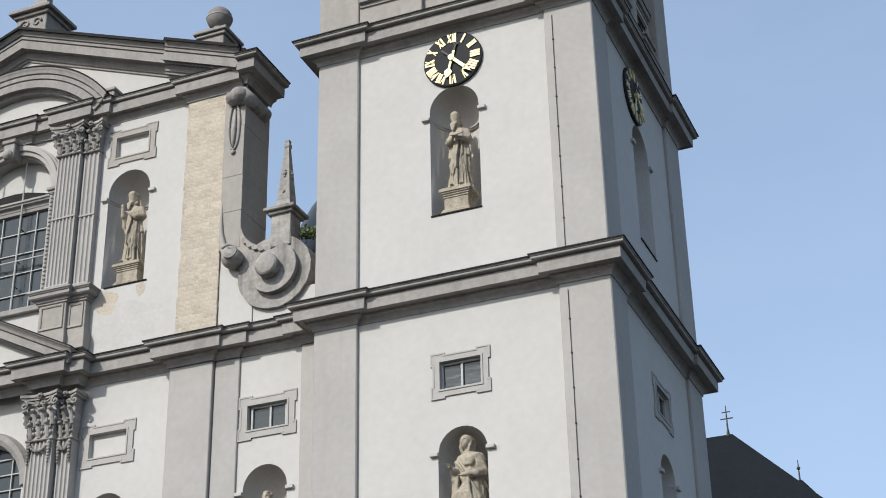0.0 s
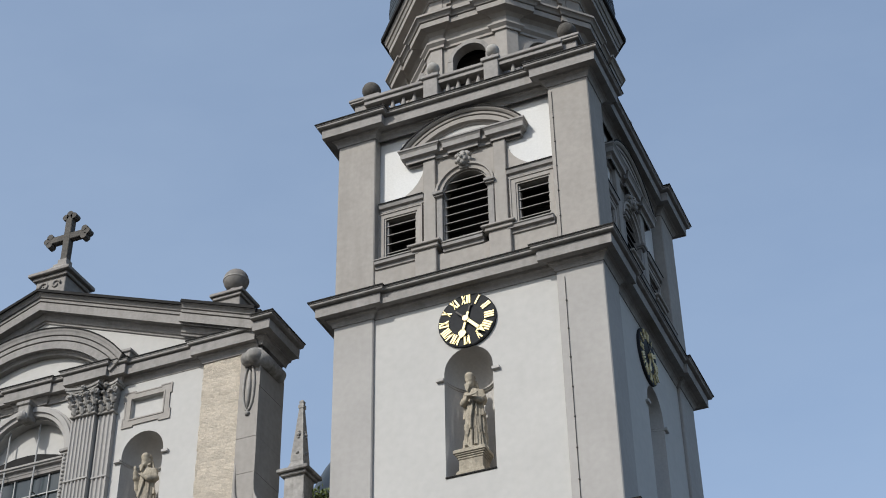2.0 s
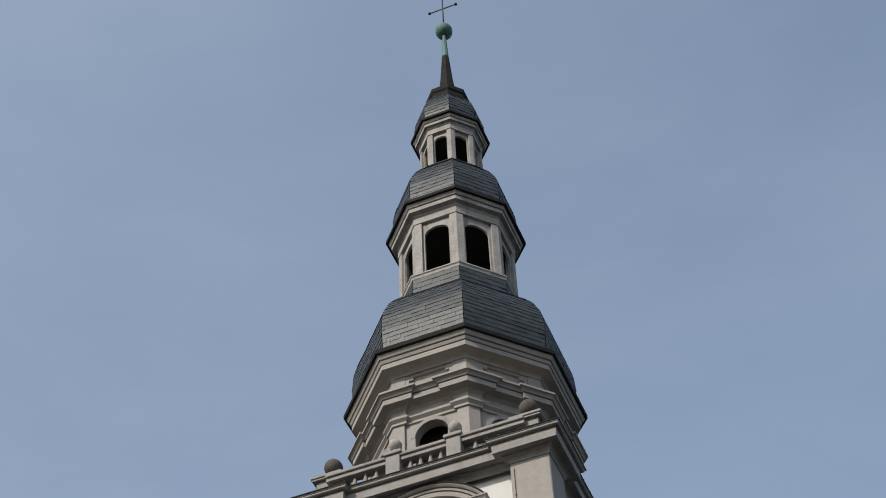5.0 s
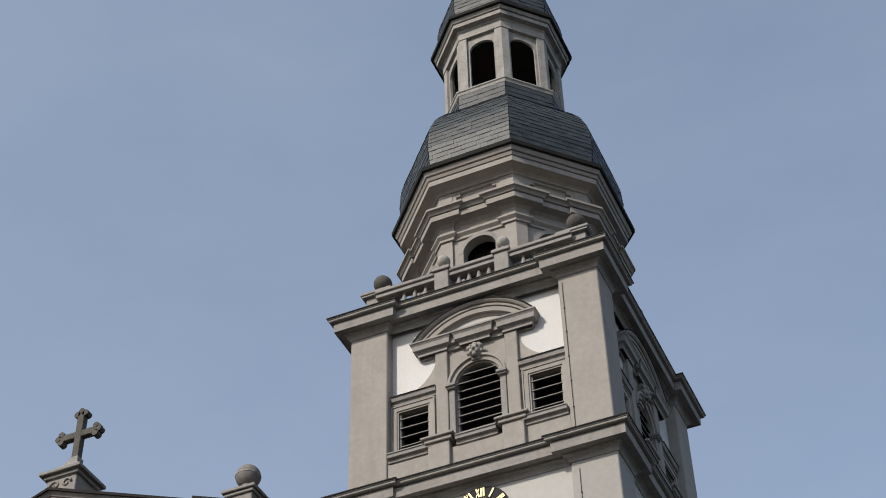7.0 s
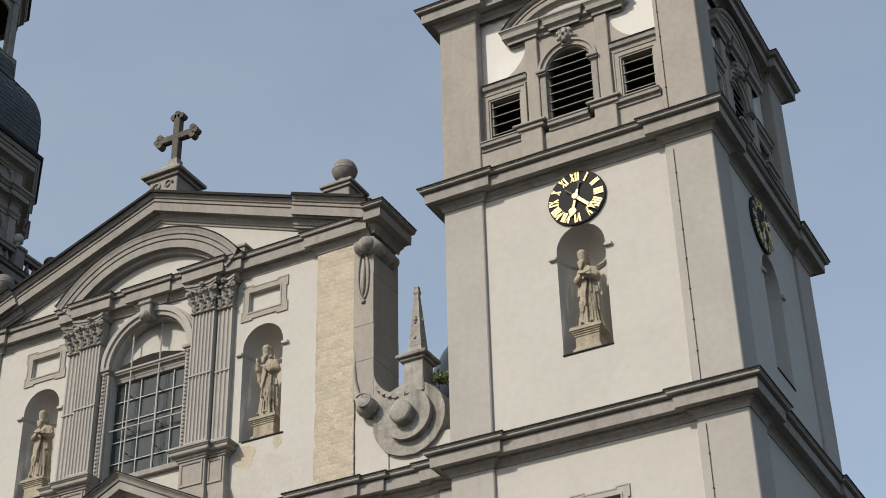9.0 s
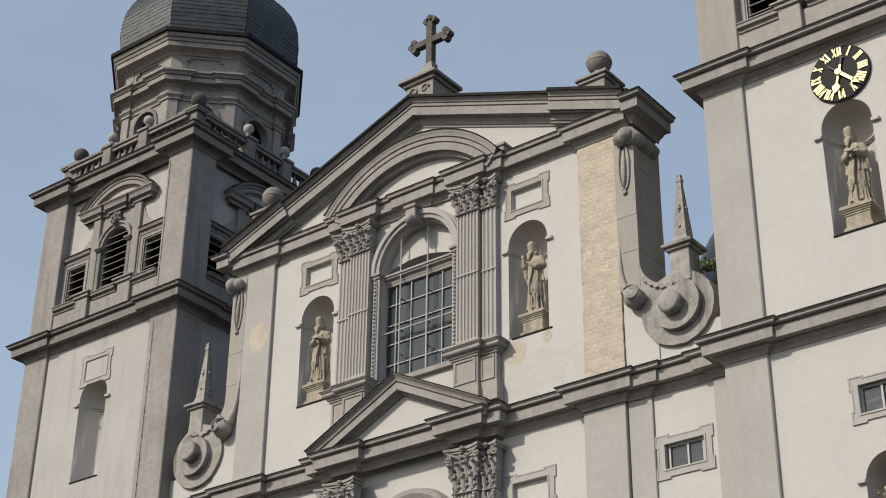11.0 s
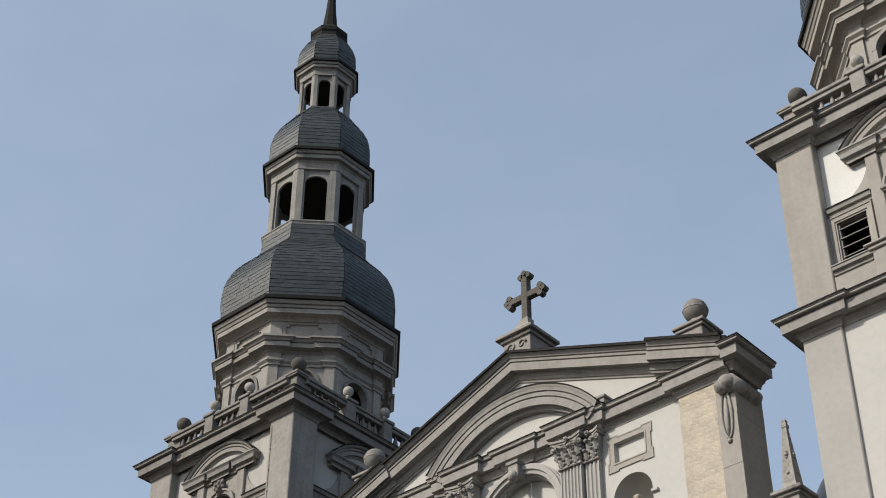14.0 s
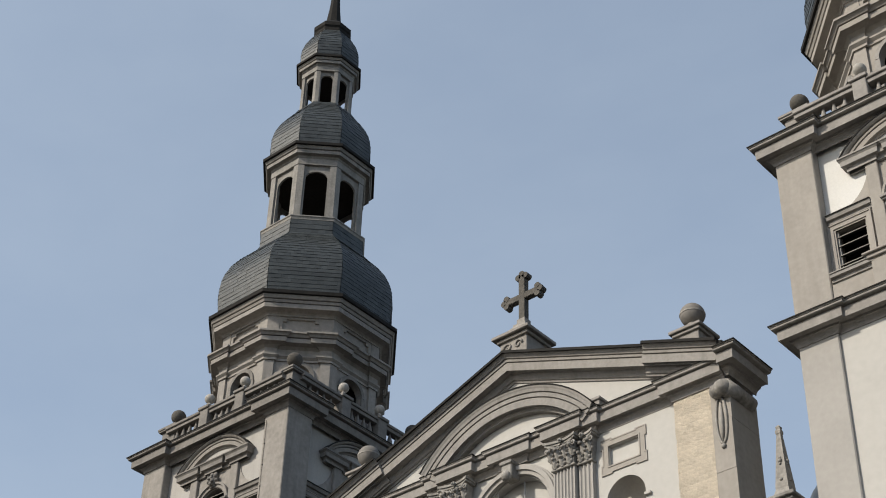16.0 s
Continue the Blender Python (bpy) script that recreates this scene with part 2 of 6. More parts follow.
def plate(bm, outer, holes, y, reveals):
    """A wall's face at y with holes through it; each hole's sides run back by its reveal."""
    loops = [[Vector((x, z, 0)) for x, z in outer]] + [[Vector((x, z, 0)) for x, z in h] for h in holes]
    vs = [bm.verts.new((p.x, y, p.y)) for lp in loops for p in lp]
    for tri in tessellate_polygon(loops):
        try:
            bm.faces.new([vs[i] for i in tri])
        except ValueError:
            pass
    k = len(outer)
    for h, deep in zip(holes, reveals):
        if deep:
            f = vs[k:k + len(h)]
            b = [bm.verts.new((x, y + deep, z)) for x, z in h]
            for i in range(len(h)):
                j = (i + 1) % len(h)
                bm.faces.new((f[i], f[j], b[j], b[i]))
        k += len(h)
    return bm


def rect(x0, x1, z0, z1):
    return [(x0, z0), (x1, z0), (x1, z1), (x0, z1)]


def arch(cx, half, z0, spring, n=14, rise=None):
    rise = half if rise is None else rise
    return [(cx - half, z0), (cx + half, z0)] + [(cx + half * math.cos(math.pi * k / n), spring + rise * math.sin(math.pi * k / n)) for k in range(n + 1)]


def niche(bm, cx, half, z0, spring, y, deep):
    """A round-backed recess with a half dome."""
    n = 14
    levels = [(1.0, z0), (1.0, spring)] + [(math.cos(math.pi / 2 * k / 7), spring + half * math.sin(math.pi / 2 * k / 7)) for k in range(1, 8)]
    rings = []
    for s, z in levels:
        rings.append([bm.verts.new((cx - half * s * math.cos(math.pi * k / n), y + deep * s * math.sin(math.pi * k / n), z)) for k in range(n + 1)])
    for a, b in zip(rings, rings[1:]):
        for k in range(n):
            try:
                bm.faces.new((a[k], a[k + 1], b[k + 1], b[k]))
            except ValueError:
                pass
    bm.faces.new(rings[0])
    bmesh.ops.remove_doubles(bm, verts=bm.verts[:], dist=1e-4)
    return bm


def cornice(out, top, h):
    """Crown roll over a dark groove, a tall plain face, a wide soffit and a hollow bed mould."""
    u, v = out / .565, h / .74
    return [(o * u, top + z * v) for o, z in (
        (0, -.74), (.03, -.74), (.03, -.705), (.045, -.66), (.075, -.61), (.12, -.575), (.17, -.56), (.17, -.52), (.19, -.52), (.19, -.49), (.36, -.475), (.36, -.50), (.40, -.50),
        (.41, -.175), (.365, -.17), (.365, -.145), (.48, -.138), (.512, -.13), (.528, -.112), (.530, -.065), (.522, -.058), (.545, -.054), (.552, -.045), (.554, -.018), (.565, -.016), (.565, 0), (0, .10))]


def flashing(out, top):
    return [(out - .02, top - .012), (out + .02, top - .018), (out + .02, top + .02), (0, top + .12)]


def ears(bm, x0, x1, z0, z1, w, e, y, out):
    """A flat window surround in one piece, its outline stepped into ears, with a fillet round the opening."""
    X0, X1, Z0, Z1 = x0 - w, x1 + w, z0 - w, z1 + w
    dx, dz = (X1 - X0) * .22, (Z1 - Z0) * .26
    o = [(X0 - e, Z0 - e), (X0 + dx, Z0 - e), (X0 + dx, Z0), (X1 - dx, Z0), (X1 - dx, Z0 - e), (X1 + e, Z0 - e), (X1 + e, Z0 + dz), (X1, Z0 + dz), (X1, Z1 - dz), (X1 + e, Z1 - dz),
         (X1 + e, Z1 + e), (X1 - dx, Z1 + e), (X1 - dx, Z1), (X0 + dx, Z1), (X0 + dx, Z1 + e), (X0 - e, Z1 + e), (X0 - e, Z1 - dz), (X0, Z1 - dz), (X0, Z0 + dz), (X0 - e, Z0 + dz)]
    plate(bm, o, [rect(x0, x1, z0, z1)], y - out, (out,))
    sweep(bm, o, [(0, 0), (0, out)], True, in_wall(y))
    sweep(bm, o, [(-.045, out - .001), (-.045, out + .014), (0, out + .014), (0, out - .001)], True, in_wall(y))
    sweep(bm, rect(x0, x1, z0, z1), [(0, out - .001), (0, out + .022), (.05, out + .022), (.05, out - .001)], True, in_wall(y))
    return bm


# ---- the setting
gm = bmesh.new()
bmesh.ops.create_grid(gm, x_segments=40, y_segments=40, size=2000)
ground = tagged(new("ground", mesh_of("ground", gm, PAVING)), "grey paved church square reaching away on all sides", "ground", kind="structure")

# ---- bell towers
A, W, PI_IN, PI_WIDE = 4.40, 4.29, 3.05, 2.93      # half width at the piers, at the wall, and the inner edges of the narrow and the wide piers
QUARTER = [Matrix.Rotation(radians(90 * k), 4, "Z") for k in range(4)]
EIGHTH = [Matrix.Rotation(radians(45 * k), 4, "Z") for k in range(8)]
TAN = math.tan(math.pi / 8)


def square_path(a, w, p, p2):
    """Round the shaft at a, stepping back to w between the piers; p and p2 are the inner edges of each side's two piers."""
    one = [(a, -a), (a, -p), (w, -p), (w, p2), (a, p2)]
    return [tuple((QUARTER[k] @ Vector((x, y, 0)))[:2]) for k in range(4) for x, y in one]


def oct_path(r, strip=0.0, step=0.0):
    """An octagon of inner radius r; with strips at its corners standing out by step."""
    pts = []
    for k in range(8):
        h, hi = (r) * TAN, (r - step) * TAN
        if strip:
            one = [(r, -h), (r, -h + strip), (r - step, -h + strip), (r - step, h - strip), (r, h - strip)]
        else:
            one = [(r, -h)]
        pts += [tuple((EIGHTH[k] @ Vector((x, y, 0)))[:2]) for x, y in one]
    return pts


def slate_unit():
    """One slate, a unit wide and high, thicker at its lower edge."""
    bm = bmesh.new()
    f = [bm.verts.new(v) for v in ((-.5, -.042, 0), (.5, -.042, 0), (.5, -.01, 1.25), (-.5, -.01, 1.25), (-.5, .02, 0), (.5, .02, 0))]
    bm.faces.new((f[0], f[1], f[2], f[3])), bm.faces.new((f[4], f[5], f[1], f[0])), bm.faces.new((f[0], f[3], f[4])), bm.faces.new((f[1], f[5], f[2]))
    return mesh_of("slate", bm, SLATE_ONE)


def slates_on(prof, faces, width, height, seed):
    """Poses of lapped slates on an eight-sided roof with the profile (r, z): a list for each face named."""
    rnd = random.Random(seed)
    L, s = [0.0], 0.0
    for (r0, z0), (r1, z1) in zip(prof, prof[1:]):
        s += math.hypot(r1 - r0, z1 - z0)
        L.append(s)

    def at(q):
        for i in range(len(prof) - 1):
            if q <= L[i + 1] or i == len(prof) - 2:
                t = (q - L[i]) / (L[i + 1] - L[i])
                return Vector(prof[i]).lerp(Vector(prof[i + 1]), t)
    res = {}
    rows = max(2, int(s / height))
    hh = s / rows
    for k in faces:
        out = []
        for j in range(rows):
            p, q = at(j * hh), at(min(s, (j + 1) * hh))
            half = p.x * TAN
            n = max(1, round(2 * half / width))
            w = 2 * half / n
            shift = 0.5 if j % 2 else 0.0
            up = Vector((q.x - p.x, 0, q.y - p.y)).normalized()
            side = Vector((0, 1, 0))
            nrm = side.cross(up)
            if nrm.x < 0:
                nrm = -nrm
            for i in range(n + (1 if shift else 0)):
                a, b = -half + (i - shift) * w, -half + (i + 1 - shift) * w
                a, b = max(a, -half), min(b, half)
                if b - a < .03:
                    continue
                pos = Vector((p.x, (a + b) / 2, p.y)) + nrm * (0.012 + rnd.uniform(0, .012))
                m = Matrix((side, -nrm, up)).transposed().to_4x4()
                m.translation = pos
                m = EIGHTH[k] @ m @ Matrix.Rotation(rnd.uniform(-.02, .02), 4, "Y") @ Matrix.Diagonal((b - a - .006, .55, hh, 1))
                out.append(m)
        res[k] = out
    return res


def joined_slates(poses):
    base = [Vector(v) for v in ((-.5, -.042, 0), (.5, -.042, 0), (.5, -.01, 1.25), (-.5, -.01, 1.25), (-.5, .02, 0), (.5, .02, 0))]
    vs, fs = [], []
    for m in poses:
        o = len(vs)
        vs += [tuple(m @ v) for v in base]
        fs += [(o, o + 1, o + 2, o + 3), (o + 4, o + 5, o + 1, o)]
    me = bpy.data.meshes.new("slate_covering")
    me.from_pydata(vs, [], fs)
    me.materials.append(SLATE)
    return me


def belfry_face(t, m, side):
    """The bell opening with its side openings, pilasters, curved gable and sills; m turns it to its side."""
    y = -W
    s = belfry_cache
    if not s:
        bm = bmesh.new()
        # stone field round the openings, with curved shoulders
        def shoulder(sx):
            return [(sx * (1.42 + 1.5 * (1 - math.cos(a))), 35.62 - 1.42 * math.sin(a)) for a in [math.pi / 2 * k / 8 for k in range(9)]]
        right = shoulder(1)
        outer = [(-3.04, 30.2), (3.04, 30.2), (3.04, 34.15)] + right[::-1][1:] + shoulder(-1)[:-1] + [(-3.04, 34.15)]
        hole = [rect(-2.795, -1.745, 31.8, 33.62), arch(0, .76, 31.75, 33.98), rect(1.745, 2.795, 31.8, 33.62)]
        plate(bm, outer, hole, y - .05, (.40, .40, .40))
        sweep(bm, outer[2:-1], [(0, 0), (0, .05)], put=in_wall(y))
        s["field"] = mesh_of("stone_field", bm, GREY)
        s["ledge"] = mesh_of("ledge", sweep(bmesh.new(), [(-.78, y - .05), (.78, y - .05)], [(0, 33.92), (.05, 33.92), (.06, 34.02), (.14, 34.04), (.17, 34.16), (.19, 34.2), (0, 34.26)]), STONE)
        s["ledge_lead"] = mesh_of("flashing", sweep(bmesh.new(), [(-.78, y - .05), (.78, y - .05)], [(.15, 34.185), (.205, 34.18), (.205, 34.215), (0, 34.275)]), LEAD)
        s["architrave"] = mesh_of("architrave", sweep(bmesh.new(), [(.525, 31.8), (.525, 33.62), (-.525, 33.62), (-.525, 31.8)], [(0, .02), (0, .075), (.05, .075), (.055, .11), (.20, .12), (.205, .15), (.245, .15), (.245, .02)], put=in_wall(y)), GREY)
        bm = bmesh.new()                          # archivolt and imposts
        ring = [(.80 * math.cos(math.pi * k / 16), 33.98 + .80 * math.sin(math.pi * k / 16)) for k in range(17)]
        sweep(bm, ring, [(0, .04), (0, .14), (.12, .15), (.14, .22), (.22, .22), (.22, .04)], put=in_wall(y))
        s["archivolt"] = mesh_of("archivolt", bm, GREY)
        bm = bmesh.new()
        box(bm, -.15, .15, y - .26, y - .03, 33.86, 33.92, .01), box(bm, -.18, .18, y - .32, y - .03, 33.92, 34.03, .015)
        box(bm, -.10, .10, y - .17, y - .03, 31.6, 33.88, .015)
        s["impost"] = mesh_of("jamb", bm, STONE)
        s["pilaster"] = mesh_of("pilaster", box(bmesh.new(), -.21, .21, y - .18, y - .03, 31.7, 35.55, .02), GREY)
        s["block"] = mesh_of("sill_block", box(box(box(bmesh.new(), -.36, .36, y - .20, y + .24, 30.5, 31.95, .02), -.56, .56, y - .36, y + .24, 32.03, 32.12, .02), -.46, .46, y - .28, y + .24, 31.90, 32.04, .02), GREY)
        s["apron"] = mesh_of("apron", box(bmesh.new(), -3.04, 3.04, y - .05, y + .3, 30.3, 31.70, .01), GREY)
        for key, h2 in (("sill", .75), ("sill_mid", .68)):
            s[key] = mesh_of("sill", sweep(bmesh.new(), [(-h2, y - .02), (h2, y - .02)], [(-.26, 31.60), (0, 31.68), (.08, 31.70), (.09, 31.80), (.19, 31.83), (.20, 31.94), (.23, 31.95), (.23, 31.99), (-.26, 32.06)]), STONE)
        # entablature, broken forward over the pilasters, and the curved gable on it
        bm = bmesh.new()
        o = y - .03
        path = [(-1.98, o), (-1.98, o - .18), (-1.0, o - .18), (-1.0, o - .08), (-.50, o - .08), (-.50, o - .18), (.50, o - .18), (.50, o - .08), (1.0, o - .08), (1.0, o - .18), (1.98, o - .18), (1.98, o)]
        sweep(bm, path, [(0, 35.52), (.03, 35.52), (.03, 35.64), (.06, 35.68), (.16, 35.70), (.17, 35.88), (.22, 35.95), (.24, 35.96), (.24, 36.02), (0, 36.06)])
        box(bm, -1.96, 1.96, o - .07, o, 35.5, 36.04)
        s["entablature"] = mesh_of("entablature", bm, STONE)
        R = 2.62
        a0 = math.asin(2.16 / R)
        zc = 37.06 - R
        bow = [(R * math.sin(a), zc + R * math.cos(a)) for a in [a0 - 2 * a0 * k / 20 for k in range(21)]]
        bm = bmesh.new()
        sweep(bm, bow, [(-.46, .0), (-.46, .09), (-.38, .11), (-.36, .13), (-.35, .20), (-.37, .20), (-.37, .23), (-.21, .24), (-.205, .18), (-.175, .18), (-.17, .27), (-.10, .285), (-.095, .24), (-.07, .24), (-.065, .33), (-.02, .38), (.03, .40), (.03, .0)], put=in_wall(y))
        s["bow"] = mesh_of("curved_gable", bm, GREY)
        bm = bmesh.new()
        sweep(bm, bow, [(.02, .30), (.02, .42), (.07, .42), (.07, .02), (.03, .02)], put=in_wall(y))
        s["bow_lead"] = mesh_of("flashing", bm, LEAD)
        bm = bmesh.new()
        fan = [(-1.95, 36.0), (1.95, 36.0)] + [((R - .4) * math.sin(a), zc + (R - .4) * math.cos(a)) for a in [a0 - 2 * a0 * k / 20 for k in range(21)] if zc + (R - .4) * math.cos(a) > 36.02]
        prism(bm, fan, y - .06, y - .01)
        s["tympanum"] = mesh_of("tympanum", bm, PLASTER)
        # carved mask
        bm = bmesh.new()
        c = Vector((0, y - .16, 35.12))
        ball(bm, c, .24, 16, 12, 1.15)
        for dx, dz, r, dy in ((-.09, .06, .06, .19), (.09, .06, .06, .19), (0, -.02, .06, .24), (-.10, -.10, .08, .16), (.10, -.10, .08, .16), (0, -.2, .09, .14), (-.2, .14, .09, .08), (.2, .14, .09, .08), (0, .22, .1, .08), (-.22, -.05, .08, .05), (.22, -.05, .08, .05), (-.1, .13, .05, .2), (.1, .13, .05, .2)):
            ball(bm, c + Vector((dx, -dy, dz)), r, 8, 6)
        box(bm, -.17, .17, y - .20, y - .02, 34.8, 35.5, .03)
        s["mask"] = mesh_of("carved_mask", bm, CARVED, True)
        # louvre boards tilt outward
        for name, half in (("louvre_wide", .76), ("louvre_narrow", .525)):
            bm2 = bmesh.new()
            vs = [bm2.verts.new((sx * half, yy, zz)) for sx in (-1, 1) for yy, zz in ((y - .02, -.03), (y - .02, 0.005), (y + .30, .20), (y + .30, .165))]
            bm2.faces.new(vs[:4]), bm2.faces.new(vs[4:][::-1])
            for i in range(4):
                j = (i + 1) % 4
                bm2.faces.new((vs[i], vs[j], vs[4 + j], vs[4 + i]))
            s[name] = mesh_of("louvre", bm2, LOUVRE)
            bm2 = bmesh.new()
            box(bm2, -half, half, y - .034, y - .018, -.022, .004)
            s[name + "_edge"] = mesh_of("louvre_edge", bm2, SOOTY)
        for name, half, z0, z1 in (("frame_narrow", .525, 31.8, 33.62), ("frame_wide", .76, 31.75, 33.98)):
            s[name] = mesh_of("louvre_frame", box(bmesh.new(), half - .05, half + .05, y + .0, y + .10, z0, z1), WOOD)
    sill_m, m = m, m @ Matrix.Translation((0, .28, .21))
    field = place("belfry_front", s["field"], t, m, "grey rendered belfry field with curved shoulders")
    for key, nm in (("archivolt", "archivolt"), ("entablature", "entablature"), ("bow", "curved_gable"), ("tympanum", "tympanum"), ("mask", "carved_mask")):
        ob = place(nm, s[key], t, m)
        if key == "bow":
            place("flashing", s["bow_lead"], ob, Matrix())
    for sx in (-1, 1):
        q = place("ledge", s["ledge"], t, m @ Matrix.Translation((sx * 2.22, 0, 0)))
        place("flashing", s["ledge_lead"], q, Matrix())
        place("architrave", s["architrave"], t, m @ Matrix.Translation((sx * 2.27, 0, 0)))
        place("louvre_frame", s["frame_wide"], t, m @ Matrix.Translation((0 if sx > 0 else -1.52, 0, 0)))
        for dx in (0, -1.05):
            place("louvre_frame", s["frame_narrow"], t, m @ Matrix.Translation((sx * 2.27 + dx, 0, 0)))
        place("jamb", s["impost"], t, m @ Matrix.Translation((sx * .88, 0, 0)))
        place("sill", s["sill"], t, sill_m @ Matrix.Translation((sx * 2.25, 0, 0)))
        place("pilaster", s["pilaster"], t, m @ Matrix.Translation((sx * 1.22, 0, 0)))
        place("sill_block", s["block"], t, sill_m @ Matrix.Translation((sx * 1.24, 0, 0)))
    place("sill", s["sill_mid"], t, sill_m)
    place("apron", s["apron"], t, sill_m)
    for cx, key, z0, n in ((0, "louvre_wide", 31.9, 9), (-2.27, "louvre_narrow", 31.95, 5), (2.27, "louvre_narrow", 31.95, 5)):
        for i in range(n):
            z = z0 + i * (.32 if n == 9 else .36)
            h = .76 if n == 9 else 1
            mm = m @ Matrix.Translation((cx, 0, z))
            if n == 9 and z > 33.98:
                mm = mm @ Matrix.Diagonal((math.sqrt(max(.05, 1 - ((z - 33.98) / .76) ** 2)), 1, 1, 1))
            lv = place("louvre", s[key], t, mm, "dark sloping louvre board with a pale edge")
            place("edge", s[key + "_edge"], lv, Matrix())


belfry_cache = {}


def lantern(t, r, z0, z1, cor_r, cor_top, mat):
    """Eight boarded posts with arched openings, a floor, a ceiling and a cornice."""
    half = r * TAN
    post = bmesh.new()
    w = half * .30
    c = Vector((r, -half))
    n2 = Vector((math.cos(-math.pi / 4), math.sin(-math.pi / 4)))
    t2 = Vector((-n2.y, n2.x))
    plan = [c + Vector((0.10, 0)) + Vector((0, w)), c + Vector((-.22 * r / 2, w)), c + n2 * -.0 - t2 * w + n2 * (-.22 * r / 2), c - t2 * w + n2 * .10, c + (Vector((1, 0)) + n2) * .0586]
    order = [4, 0, 1, 2, 3]
    plan = [plan[i] for i in order]
    a = [post.verts.new((p.x, p.y, z0)) for p in plan]
    b = [post.verts.new((p.x, p.y, z1)) for p in plan]
    post.faces.new(a), post.faces.new(b[::-1])
    for i in range(5):
        j = (i + 1) % 5
        post.faces.new((a[i], a[j], b[j], b[i]))
    pm = mesh_of("post", post, mat)
    # arched panel between the posts, built in x and z and turned to face +x
    ow = half - w * 1.35
    spring = z1 - (z1 - z0) * .10 - ow * .8
    am = bmesh.new()
    outer = [(-half, z0), (-ow, z0)] + [(-ow * math.cos(math.pi * k / 12), spring + ow * .8 * math.sin(math.pi * k / 12)) for k in range(13)] + [(ow, z0), (half, z0), (half, z1 + .02), (-half, z1 + .02)]
    prism(am, outer, -r + .0, -r + .10)
    ap = mesh_of("arched_panel", am, mat)
    for k in range(8):
        place("post", pm, t, EIGHTH[k])
        place("arched_panel", ap, t, EIGHTH[k])
    h = cor_top - z1
    bm = bmesh.new()
    d = cor_r - r
    sweep(bm, oct_path(r), [(0, z1 - .02), (.13, z1), (.13, z1 + .36 * h), (.16, z1 + .40 * h), (.18, z1 + .48 * h), (.60 * d, z1 + .53 * h), (.60 * d, z1 + .50 * h), (.66 * d, z1 + .50 * h), (.68 * d, z1 + .68 * h), (.60 * d, z1 + .69 * h), (.60 * d, z1 + .72 * h), (.76 * d, z1 + .73 * h), (.86 * d, z1 + .86 * h), (.87 * d, z1 + .90 * h), (d, z1 + .92 * h), (d, cor_top), (-.3, cor_top + .10)], True)
    lathe(bm, [((r - .02) / math.cos(math.pi / 8), z1 + .05), ((r - .02) / math.cos(math.pi / 8), z1 + .06)], 8, turn=math.pi / 8)
    co = part("lantern_cornice", bm, mat, t)
    bm = bmesh.new()
    sweep(bm, oct_path(r), [(.86 * d, cor_top - .13 * h), (d + .03, cor_top - .12 * h), (d + .035, cor_top + .03), (-.3, cor_top + .13)], True)
    part("flashing", bm, LEAD, co)
    # floor and ceiling near-black, painting in the shade within the lantern
    bm = bmesh.new()
    lathe(bm, [((r - .05) / math.cos(math.pi / 8), z0 - .08), ((r - .05) / math.cos(math.pi / 8), z0 + .02)], 8, turn=math.pi / 8)
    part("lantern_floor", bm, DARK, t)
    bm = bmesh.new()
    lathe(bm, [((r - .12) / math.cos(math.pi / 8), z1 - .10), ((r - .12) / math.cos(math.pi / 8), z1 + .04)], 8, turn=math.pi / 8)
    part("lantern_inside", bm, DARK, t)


def onion(t, prof, width, height, seed, singles=()):
    bm = bmesh.new()
    lathe(bm, [(r / math.cos(math.pi / 8), z) for r, z in prof], 8, turn=math.pi / 8)
    roof = part("slate_roof", bm, SLATE, t, "eight-sided bulging roof clad in grey slates")
    got = slates_on(prof, range(8), width, height, seed)
    rest = [m for k in got if k not in singles for m in got[k]]
    ob = new("slate_covering", joined_slates(rest))
    ob.parent = roof
    tagged(ob, kind="stuff")
    return roof, [m for k in singles for m in got[k]]


